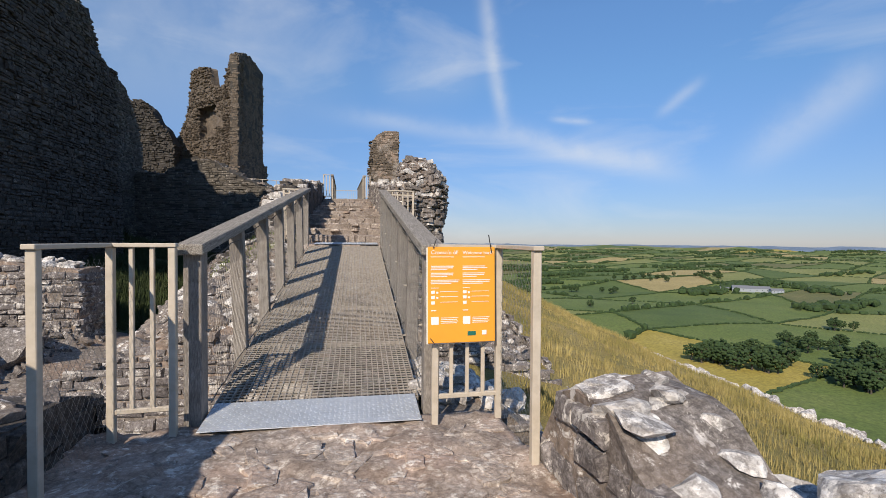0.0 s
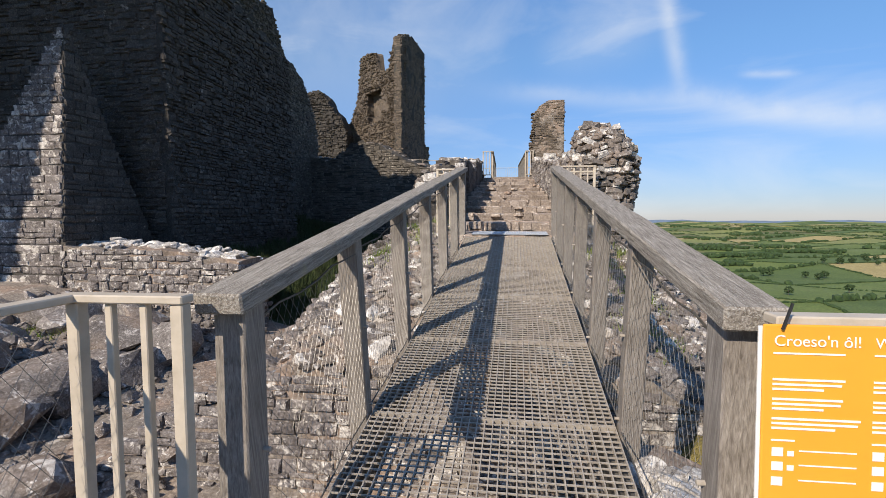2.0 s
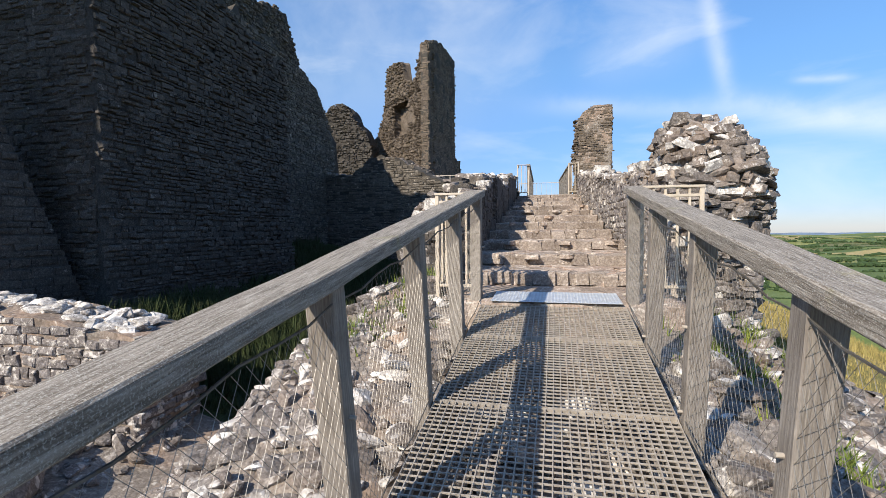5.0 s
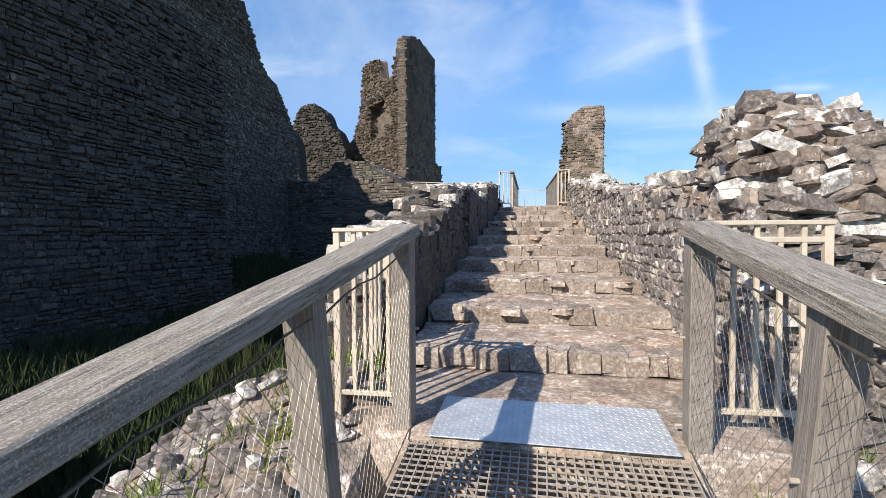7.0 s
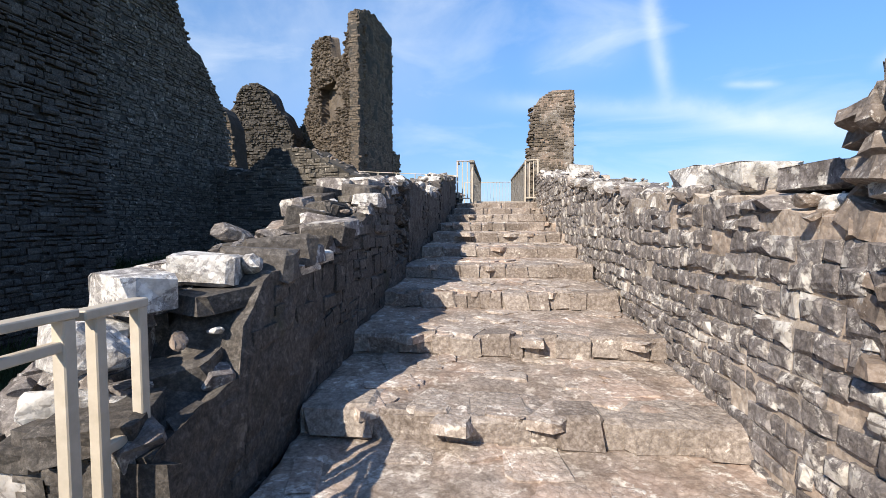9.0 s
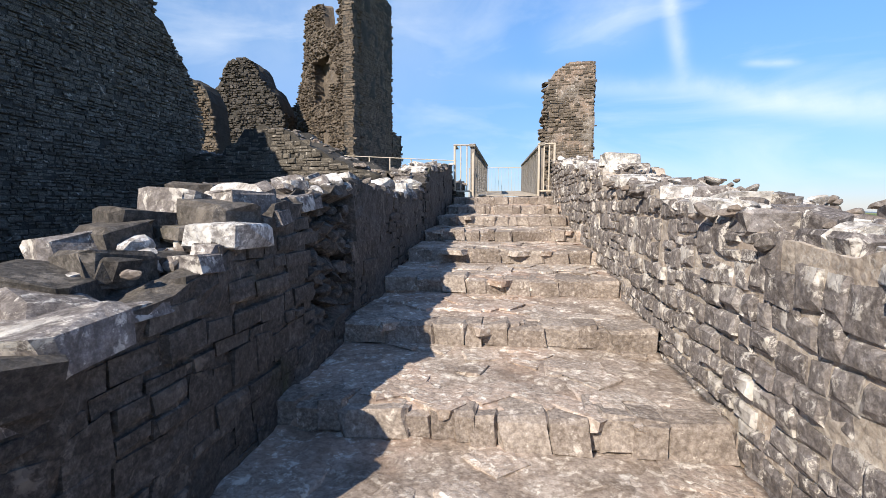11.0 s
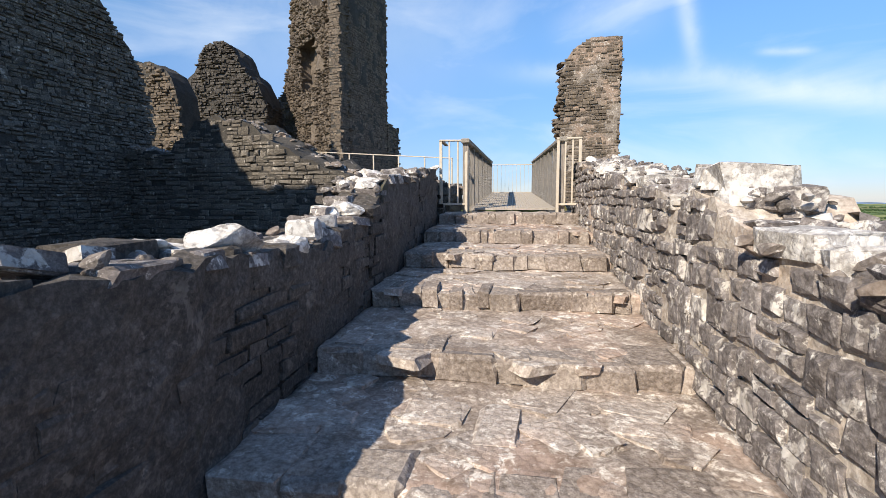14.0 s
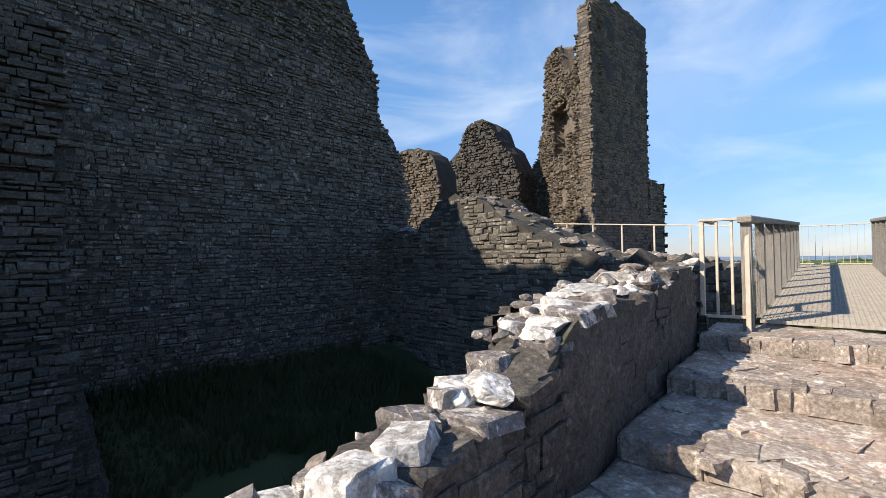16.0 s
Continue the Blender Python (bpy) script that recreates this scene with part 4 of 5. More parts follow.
rk.matrix_world = pose(1.16, 11.92, 2.66, 0, 0, 96) @ Matrix.Diagonal((0.42, 0.34, 0.12, 1))
tagged(rk, "flat dark slab lying across the parapet", "stone", "parapet capstones")
for lx, ly, lz, lsx, lsy, lsz in ((-1.76, 11.15, 2.0, 0.26, 0.22, 0.15), (-1.82, 11.45, 2.18, 0.28, 0.24, 0.16), (-1.72, 11.8, 2.24, 0.3, 0.24, 0.15), (-1.98, 11.35, 1.98, 0.26, 0.24, 0.18), (-1.64, 17.7, 3.02, 0.26, 0.2, 0.12), (-1.68, 18.0, 3.05, 0.3, 0.2, 0.1),
                                  (-1.70, 18.55, 3.13, 0.26, 0.22, 0.13), (-1.72, 19.5, 3.41, 0.42, 0.3, 0.1), (-2.0, 20.2, 3.48, 0.5, 0.36, 0.1), (-1.72, 19.1, 3.33, 0.3, 0.24, 0.12), (-1.95, 21.0, 3.54, 0.36, 0.3, 0.1), (-1.6, 17.4, 2.96, 0.26, 0.2, 0.13)):
    rk = new("white_block", (CAPSTONES + BOULDERS)[int(ly * 10) % 16])
    rk.matrix_world = pose(lx, ly, lz, 3, -4, ly * 77) @ Matrix.Diagonal((lsx, lsy, lsz, 1))
    tagged(rk, "bleached limestone block bedded on the ruined parapet", "stone", "bleached parapet blocks")


rk = new("boulder", BOULDERS[3])
rk.matrix_world = pose(-1.62, 16.82, 3.03, 5, -4, 70) @ Matrix.Diagonal((0.27, 0.2, 0.17, 1))
tagged(rk, "large white boulder lying on the ruined parapet", "rock")
_lr = random.Random(27)
for k in range(34):
    ly = 11.1 + k * 0.11 + _lr.uniform(-0.05, 0.05)
    lz = interp(LEFT_TOP, ly - 11.0)
    sx, sy, sz = _lr.uniform(0.22, 0.42), _lr.uniform(0.16, 0.34), _lr.uniform(0.09, 0.2)
    rk = new("loose_block", _lr.choice(STAIN_SHADE_STONES + STONES + BOULDERS[:3]))
    rk.matrix_world = pose(-1.50 - _lr.uniform(0.05, 0.58), ly, lz + sz * 0.22, _lr.uniform(-9, 9), _lr.uniform(-9, 9), _lr.uniform(-30, 30)) @ Matrix.Diagonal((sx, sy, sz, 1))
    tagged(rk, "loose weathered stone block lying on the ruined parapet", "stone", "loose parapet blocks")


def rubble_mass():
    """The broken lump of core masonry beside the head of the bridge: bedded slabs in rough rings, undercut below."""
    th = empty("rubble_mass")
    rng = random.Random(33)
    cx, cy = 1.47, 11.1

    def ring(z, t, inset=0.0):
        """A squarish ring, flush with the parapet's face, that closes in towards the top."""
        k = interp([(-1.2, 0.85), (1.4, 0.80), (1.75, 0.95), (2.4, 1.0), (2.62, 0.97), (2.8, 0.84), (2.95, 0.64), (3.05, 0.42), (3.12, 0.1)], z)
        c, n = math.cos(t), math.sin(t)
        k /= (abs(c) ** 3 + abs(n) ** 3) ** (1 / 3)
        k *= 1 + 0.13 * fbm(c * 1.5, n * 1.5, z * 1.3) + 0.05 * noise.noise(Vector((c * 5, n * 5, z * 6)))
        up = max(0, z - 2.5)
        return Vector((max(0.94 + inset, cx - 0.32 * up + (0.54 * k - inset) * c), min(11.74, cy + 0.25 * up + (0.64 * k - inset) * n), z))

    verts, faces = [], []
    nz, na = 60, 60
    for j in range(nz + 1):
        z = -1.2 + 4.32 * j / nz
        for i in range(na):
            verts.append(ring(z, 2 * math.pi * i / na, 0.05 + 0.03 * noise.noise(Vector((i * 0.9, j * 0.9, 0)))))
    for j in range(nz):
        for i in range(na):
            i2 = (i + 1) % na
            faces.append((j * na + i, j * na + i2, (j + 1) * na + i2, (j + 1) * na + i))
    faces.append(tuple(nz * na + i for i in range(na)))
    mesh_ob("core", verts, faces, M_MORTAR, th)
    rows, z = [], -0.3
    while z < 3.1:
        h = rng.uniform(0.045, 0.11)
        wild = 0.14 if z < 2.2 else 0.4
        t = rng.uniform(0, 0.5)
        e = t + 2 * math.pi
        while t < e:
            ln = rng.choice((0.05, 0.07, 0.1, 0.14, 0.2, 0.28)) * rng.uniform(0.85, 1.2)
            c = ring(z, t)
            d = ring(z, t + 0.05) - c
            q = rng.uniform(0.1, 0.2)
            out = Vector((d.y, -d.x, 0)).normalized()
            m = Matrix.Translation(c - out * q * rng.uniform(0.3, 0.5) + Vector((0, 0, rng.uniform(-0.02, 0.02)))) @ Euler((rng.uniform(-wild, wild), rng.uniform(-wild, wild), math.atan2(d.y, d.x) + rng.uniform(-wild, wild))).to_matrix().to_4x4() @ Matrix.Diagonal((ln * 1.1, q * 1.2, h * 1.15, 1))
            rows.append(m)
            t += 0.05 * ln / max(0.012, d.length)
        z += h * 0.95
    rng.shuffle(rows)
    cut = int(len(rows) * 0.2)
    lumps_mesh("bedded_slabs", rows[cut:], M_RUBBLE, th, 8)
    lumps_mesh("bleached_slabs", rows[:cut], M_CAP, th, 9)
    return tagged(th, "tall broken lump of rubble masonry, undercut below", "ruin", kind="structure")


rubble_mass()


def bank_z(x, y):
    top = interp([(5.9, 0.12), (7.0, 0.32), (8.7, 0.68), (9.7, 0.95), (10.6, 1.25)], y)
    if x > 0.45:
        top = top - 0.1 - 0.55 * max(0, x - 1.0)
    elif x > -1.1:
        top = min(top, 0.163 * (y - 3.3) - 0.3)
    else:
        top -= 0.5 * max(0, -x - 2.2) + 0.1 * max(0, -x - 1.4) + 0.5 * max(0, -x - 3.0)
    return top + 0.07 * fbm(x, y, 1, 1.7) + 0.05 * fbm(x, y, 4, 5)


def rubble_bank():
    """The broken masonry under and beside the bridge."""
    th = empty("rubble_bank")
    verts, faces = [], []
    xs = [-5.06 + 0.11 * i for i in range(73)]
    ys = [5.9 + 0.11 * j for j in range(44)]
    for y in ys:
        for x in xs:
            verts.append((x, y, bank_z(x, y)))
    w = len(xs)
    for j in range(len(ys) - 1):
        for i in range(w - 1):
            faces.append((j * w + i, j * w + i + 1, (j + 1) * w + i + 1, (j + 1) * w + i))
    rim = list(range(w)) + [j * w + w - 1 for j in range(1, len(ys))] + [(len(ys) - 1) * w + i for i in range(w - 2, -1, -1)] + [j * w for j in range(len(ys) - 2, 0, -1)]
    k = len(verts)
    for r in rim:
        verts.append((verts[r][0], verts[r][1], -1.6))
    for q in range(len(rim)):
        q2 = (q + 1) % len(rim)
        faces.append((rim[q2], rim[q], k + q, k + q2))
    mesh_ob("core", verts, faces, M_MORTAR, th)
    items = course_stones((-4.4, 5.9), (2.85, 5.9), -1.6, [(0, -1.2), (1.1, -0.3), (2.1, 0.0), (3.1, 0.1), (5.1, 0.0), (6.1, -0.2), (7.25, -0.7)], (0.06, 0.15), (0.1, 0.36), (0.01, 0.04), seed=5)
    items += course_stones((2.85, 5.9), (2.85, 10.6), -1.6, [(0, -0.8), (4.7, 0.2)], (0.06, 0.15), (0.1, 0.36), (0.01, 0.04), seed=7)
    stones_mesh("coursed_stones", items, M_STONE, th, 6)
    rng = random.Random(44)
    places = []
    for _ in range(3400):
        x, y = rng.uniform(-4.9, 2.8), rng.uniform(5.92, 10.6)
        if -1.35 < x < 1.05 and y > 9.3:
            continue
        q = rng.choice((0.05, 0.07, 0.09, 0.12, 0.16)) * rng.uniform(0.8, 1.3)
        places.append((Vector((x, y, bank_z(x, y) + rng.uniform(-0.03, 0.02))), (q * 1.6, q * 1.2, q * rng.uniform(0.5, 0.9))))
    rocks_mesh("rubble", places[700:], M_RUBBLE, th, 12, 0.5)
    rocks_mesh("bleached_rubble", places[:700], M_CAP, th, 13, 0.5)
    return tagged(th, "broken rubble masonry bank under the footbridge", "ruin", kind="structure")


rubble_bank()


# ---------------- bridge ----------------
RAMP = math.degrees(math.atan2(1.08, 6.88))
BM_LOCAL = pose(-0.265, 3.3, 0.03, RAMP, 0, 0)


def grating_panel(parent, y0, y1, half):
    """Open steel bar grating: bearing bars, cross bars, edge bars."""
    verts, faces = [], []

    def b(x0, x1, ya, yb, z0, z1):
        k = len(verts)
        for z in (z0, z1):
            verts.extend([(x0, ya, z), (x1, ya, z), (x1, yb, z), (x0, yb, z)])
        for f in ((0, 3, 2, 1), (4, 5, 6, 7), (0, 1, 5, 4), (1, 2, 6, 5), (2, 3, 7, 6), (3, 0, 4, 7)):
            faces.append(tuple(k + i for i in f))

    n = int(2 * half / 0.044)
    for i in range(n + 1):
        x = -half + 2 * half * i / n
        b(x - 0.003, x + 0.003, y0, y1, -0.032, 0.0)
    m = int((y1 - y0) / 0.044)
    for j in range(1, m):
        y = y0 + (y1 - y0) * j / m
        b(-half, half, y - 0.0032, y + 0.0032, -0.009, -0.001)
    for y in (y0 + 0.003, y1 - 0.003):
        b(-half, half, y - 0.003, y + 0.003, -0.032, 0.001)
    return mesh_ob("grating_panel", verts, faces, M_GALV, parent)


def wire_mesh(name, parent, x, y0, y1, z0, z1, pitch=0.058, wire=0.0009, along="y"):
    """A net of stretched diamond wire between two posts."""
    verts, faces = [], []

    def seg(p, q):
        d = (q - p).normalized()
        s1 = d.cross(Vector((1, 0, 0)) if along == "y" else Vector((0, 1, 0))).normalized()
        s2 = d.cross(s1)
        k = len(verts)
        for base in (p, q):
            for a in range(3):
                t = 2 * math.pi * a / 3
                verts.append(base + (s1 * math.cos(t) + s2 * math.sin(t)) * wire)
        for a in range(3):
            a2 = (a + 1) % 3
            faces.append((k + a, k + a2, k + 3 + a2, k + 3 + a))

    w, h = y1 - y0, z1 - z0
    slope = 1.45
    for sgn in (1, -1):
        c = -h / slope if sgn > 0 else 0
        end = w if sgn > 0 else w + h / slope
        while c < end:
            # line u = c + sgn * v / slope
            if sgn > 0:
                v0, v1 = max(0, -c * slope), min(h, (w - c) * slope)
            else:
                v0, v1 = max(0, (c - w) * slope), min(h, c * slope)
            if v1 - v0 > 0.02:
                u0, u1 = c + sgn * v0 / slope, c + sgn * v1 / slope
                if along == "y":
                    seg(Vector((x, y0 + u0, z0 + v0)), Vector((x, y0 + u1, z0 + v1)))
                else:
                    seg(Vector((y0 + u0, x, z0 + v0)), Vector((y0 + u1, x, z0 + v1)))
            c += pitch
    return mesh_ob(name, verts, faces, M_NET, parent)


def build_bridge():
    th = empty("footbridge")
    L = 6.95
    half = 0.70
    ys = [0.14 + k * (L - 0.20) / 6 for k in range(7)]
    # steel beams below
    for x in (-0.66, 0.66):
        bar_part("beam", (x, 0.05, -0.13), (x, L, -0.13), 0.09, M_WIRE, th, h=0.18)
    for k in range(6):
        y0, y1 = 0.15 + k * (L - 0.15) / 6, 0.15 + (k + 1) * (L - 0.15) / 6 - 0.008
        grating_panel(th, y0, y1, half)
    for side in (-1, 1):
        xc = side * 0.77
        for k, y in enumerate(ys):
            w = 0.13 if k in (0, 6) else 0.105
            at, turn = Vector((xc, y, 0.45)), None
            if k in (0, 6):
                # the end posts stand plumb
                tilt = radians(RAMP)
                at = Vector((xc, y + 0.05, 1.07)) - Vector((0, math.sin(tilt), math.cos(tilt))) * 0.62
                turn = Matrix.Rotation(-tilt, 3, "X")
            post = box_part("post", at, (0.11, w, 1.24), M_POST, th, "weathered grey oak post", 0.006, turn)
            for zb in (0.06, 0.55):
                bb = bmesh.new()
                bmesh.ops.create_cone(bb, cap_ends=True, segments=8, radius1=0.009, radius2=0.009, depth=0.035, matrix=Matrix.Translation((xc - side * 0.062, y, zb)) @ Matrix.Rotation(math.pi / 2, 4, "Y"))
                part("bolt", bb, M_GALV, post)
        # handrail: a thick cap of two planks with worn edges
        bm = bmesh.new()
        add_box(bm, (xc, L / 2 + 0.065, 1.10), (0.165, L - 0.01, 0.07), None, 0.007)
        bmesh.ops.subdivide_edges(bm, edges=[e for e in bm.edges if e.calc_length() > 3], cuts=40)
        for v in bm.verts:
            v.co.x += 0.004 * noise.noise(Vector((v.co.y * 2.5, side, 0)))
            v.co.z += 0.005 * noise.noise(Vector((v.co.y * 1.9, side * 3, 4)))
        part("handrail", bm, M_WOOD, th, "weathered lichen-speckled oak handrail")
        xw = xc - side * 0.05
        for k in range(6):
            wire_mesh("wire_net", th, xw, ys[k] + 0.05, ys[k + 1] - 0.05, 0.02, 1.0)
            for zc in (0.02, 1.0):
                cb = bmesh.new()
                sag = [Vector((xw, ys[k] + 0.04 + (ys[k + 1] - ys[k] - 0.08) * q / 6, zc + 0.012 * math.sin(q * 1.9 + k))) for q in range(7)]
                for p, q in zip(sag, sag[1:]):
                    bar(cb, p, q, 0.006)
                part("cable", cb, M_WIRE, th)
    th.matrix_world = BM_LOCAL
    return tagged(th, "sloping footbridge with steel grating deck, oak rails and wire netting", "footbridge", kind="structure")


build_bridge()


def checker_plate(name, m, w, d, label):
    """A thin tread plate with raised bars in a herringbone."""
    verts, faces = [], []

    def b(c, sx, sy, sz, ang):
        k = len(verts)
        r = Matrix.Rotation(ang, 3, "Z")
        for z, f in ((-sz / 2, 1.0), (sz / 2, 0.6)):
            for dx, dy in ((-1, -1), (1, -1), (1, 1), (-1, 1)):
                verts.append(Vector(c) + r @ Vector((dx * sx / 2 * f, dy * sy / 2 * f, z)))
        for q in ((0, 3, 2, 1), (4, 5, 6, 7), (0, 1, 5, 4), (1, 2, 6, 5), (2, 3, 7, 6), (3, 0, 4, 7)):
            faces.append(tuple(k + i for i in q))

    bm = bmesh.new()
    add_box(bm, (0, d / 2, 0), (w, d, 0.006), None, 0.001)
    for v in bm.verts:
        verts.append(v.co.copy())
    bm.verts.index_update()
    for f in bm.faces:
        faces.append(tuple(v.index for v in f.verts))
    bm.free()
    nx, ny = int(w / 0.032), int(d / 0.032)
    for j in range(ny):
        for i in range(nx):
            b((-w / 2 + (i + 0.5) * w / nx, (j + 0.5) * d / ny, 0.004), 0.026, 0.007, 0.003, math.pi / 4 if (i + j) % 2 else -math.pi / 4)
    ob = mesh_ob(name, verts, faces, M_PLATE)
    ob.matrix_world = m
    return tagged(ob, label, "tread plate")


checker_plate("tread_plate", pose(-0.275, 3.09, 0.02, 6, 0, 0), 1.38, 0.40, "galvanised checker plate ramp at the bridge foot")
checker_plate("tread_plate", pose(-0.235, 9.85, 1.10, 3, 0, 0), 1.27, 0.55, "galvanised checker plate ramp at the bridge head")


def railing_panel(parent, a, b, z0a, z0b, h, balusters=4, foot=0.12, bar_w=0.035, mat=None, low=0.13):
    """A straight railing: two posts, flat top rail, bottom rail, upright bars."""
    mat = mat or M_PAINT
    a, b = Vector((*a, z0a)), Vector((*b, z0b))
    up = Vector((0, 0, 1))
    for p in (a, b):
        bar_part("post", p - up * foot, p + up * (h - 0.025), 0.042, mat, parent, bevel=0.004, up=(0, 1, 0))
    d = (b - a).normalized() * 0.025
    bar_part("top_rail", a + up * (h - 0.0125) - d, b + up * (h - 0.0125) + d, 0.06, mat, parent, h=0.025)
    if low is not None:
        bar_part("bottom_rail", a + up * low, b + up * low, 0.03, mat, parent, h=0.03)
    for k in range(1, balusters + 1):
        p = a.lerp(b, k / (balusters + 1))
        bar_part("baluster", p + up * (low or 0.1), p + up * (h - 0.02), bar_w * 0.7, mat, parent, bevel=0.003, up=(0, 1, 0))


def plan_net(parent, a, b, z0, z1):
    """Wire net between two plan points."""
    a, b = Vector(a), Vector(b)
    w = (b - a).length
    ob = wire_mesh("wire_net", parent, 0, 0.03, w - 0.03, z0, z1)
    ang = math.atan2(b.y - a.y, b.x - a.x) - math.pi / 2
    ob.matrix_local = Matrix.Translation((a.x, a.y, 0)) @ Matrix.Rotation(ang, 4, "Z")


def foot_railings():
    th = empty("railing")
    railing_panel(th, (-1.10, 3.12), (-1.43, 3.1), 0.05, 0.05, 1.12, 2, low=0.12)
    bar_part("top_rail", (-1.44, 3.12, 1.1575), (-1.44, 2.40, 1.1575), 0.06, M_PAINT, th, h=0.025)
    bar_part("post", (-1.44, 2.44, -0.15), (-1.44, 2.44, 1.145), 0.045, M_PAINT, th, up=(0, 1, 0))
    plan_net(th, (-1.44, 3.08), (-1.44, 2.46), 0.05, 1.08)
    tagged(th, "beige painted steel railing with netting at the bridge foot", "railing")
    th = empty("railing")
    railing_panel(th, (0.50, 3.08), (0.935, 3.1), 0.05, 0.05, 1.12, 3, low=0.12)
    bar_part("top_rail", (0.935, 3.12, 1.1575), (0.93, 2.36, 1.1575), 0.06, M_PAINT, th, h=0.025)
    bar_part("post", (0.93, 2.40, -0.1), (0.93, 2.40, 1.145), 0.045, M_PAINT, th, up=(0, 1, 0))
    plan_net(th, (0.935, 3.08), (0.93, 2.42), 0.05, 1.08)
    tagged(th, "beige painted steel railing beside the notice board", "railing")


foot_railings()


def head_railings():
    th = empty("railing")
    railing_panel(th, (-1.06, 10.12), (-1.48, 10.1), 1.12, 1.12, 1.1, 3, low=0.1)
    railing_panel(th, (-1.485, 10.16), (-1.505, 10.82), 1.12, 1.12, 1.1, 2, low=0.1)
    bar_part("upper_rail", (-1.06, 10.12, 2.12), (-1.48, 10.1, 2.12), 0.03, M_PAINT, th, h=0.03)
    bar_part("upper_rail", (-1.485, 10.16, 2.12), (-1.505, 10.82, 2.12), 0.03, M_PAINT, th, h=0.03)
    # the return: a short loop of flat bar against the parapet
    bar_part("top_rail", (-1.505, 10.86, 2.195), (-1.515, 11.12, 2.195), 0.06, M_PAINT, th, h=0.03)
    for y in (10.93, 11.1):
        bar_part("baluster", (-1.51, y, 1.75 if y > 11 else 1.2), (-1.51, y, 2.185), 0.04, M_PAINT, th, up=(0, 1, 0))
    bar_part("bottom_rail", (-1.51, 10.93, 1.76), (-1.51, 11.115, 1.76), 0.035, M_PAINT, th, h=0.035)
    tagged(th, "beige painted steel side railing at the head of the bridge", "railing")
    th = empty("railing")
    railing_panel(th, (0.60, 10.12), (1.155, 10.16), 1.14, 1.14, 1.1, 4, low=0.1)
    bar_part("upper_rail", (0.60, 10.12, 2.14), (1.155, 10.16, 2.14), 0.03, M_PAINT, th, h=0.03)
    tagged(th, "beige painted steel side railing by the broken masonry", "railing")


head_railings()


def upper_bridge():
    th = empty("upper_footbridge")
    a, b = Vector((-0.43, 22.15, 3.05)), Vector((-0.72, 31.6, 3.42))
    d = (b - a).normalized()
    L = (b - a).length
    x = d.cross(Vector((0, 0, 1))).normalized()
    m = Matrix((x, d, x.cross(d))).transposed().to_4x4()
    m.translation = a
    for k in range(6):
        grating_panel(th, 0.4 + k * (L - 0.4) / 6, 0.4 + (k + 1) * (L - 0.4) / 6 - 0.01, 0.66)
    for sx in (-0.6, 0.6):
        bar_part("beam", (sx, 0, -0.12), (sx, L, -0.12), 0.09, M_WIRE, th, h=0.16)
    for side in (-1, 1):
        for k in range(9):
            y = 0.05 + k * (L - 0.1) / 8
            box_part("post", (side * 0.72, y, 0.45), (0.09, 0.09, 1.1), M_POST, th, "weathered grey oak post")
        bar_part("handrail", (side * 0.72, -0.05, 1.03), (side * 0.72, L + 0.05, 1.03), 0.13, M_WOOD, th, h=0.07, bevel=0.012)
        for k in range(8):
            y0 = 0.1 + k * (L - 0.1) / 8
            wire_mesh("wire_net", th, side * 0.68, y0, y0 + (L - 0.1) / 8 - 0.1, 0.02, 0.95)
    th.matrix_world = m
    tagged(th, "upper footbridge with grating deck and grey timber rails", "footbridge", kind="structure")
    g = empty("railing")
    railing_panel(g, (-1.52, 22.05), (-1.14, 22.12), 3.0, 3.0, 1.1, 2)
    bar_part("top_rail", (-1.52, 22.07, 4.09), (-1.55, 22.75, 4.09), 0.06, M_PAINT, g, h=0.025)
    tagged(g, "beige steel end railing at the upper bridge", "railing")
    g = empty("railing")
    railing_panel(g, (0.22, 22.12), (0.53, 22.1), 3.0, 3.0, 1.1, 2)
    tagged(g, "beige steel end railing beside the parapet", "railing")
    g = empty("railing")
    railing_panel(g, (-2.2, 32.2), (1.2, 32.2), 3.3, 3.3, 1.12, 24, bar_w=0.015, foot=0.3)
    tagged(g, "thin steel railing across the far end of the bridge", "railing")
    g = empty("railing")
    railing_panel(g, (-7.6, 28.6), (-2.2, 27.6), 3.6, 3.2, 1.1, 6, bar_w=0.05)
    tagged(g, "long metal fence behind the ruined cross wall", "fence")


upper_bridge()
masonry("upper_platform", "stone platform under the far end of the upper bridge", (-9.0, 28.0), (2.4, 30.2), 12, 0.0, [(0, 3.15), (12, 3.15)], M_MORTAR, M_STONE, 131, jag=0.05, ends=False)


# ---------------- entrance platform ----------------
def entrance():
    th = empty("entrance_platform")
    rough_slab("slab", lambda y: -1.75, lambda y: interp([(-3, 1.6), (1.2, 1.3), (2.2, 1.0), (3.1, 0.95)], y), -3.0, 3.22, -1.6, 0.0, M_STEP, th, 0.045, 0.026, 0.0)
    paving("paving_stone", 0.6, 3.0, lambda y: -1.5, lambda y: 1.0, lambda y: 0.0, 240, th, 23, (0.06, 0.26))
    tagged(th, "rocky pinkish stone platform before the bridge", "platform", kind="structure")


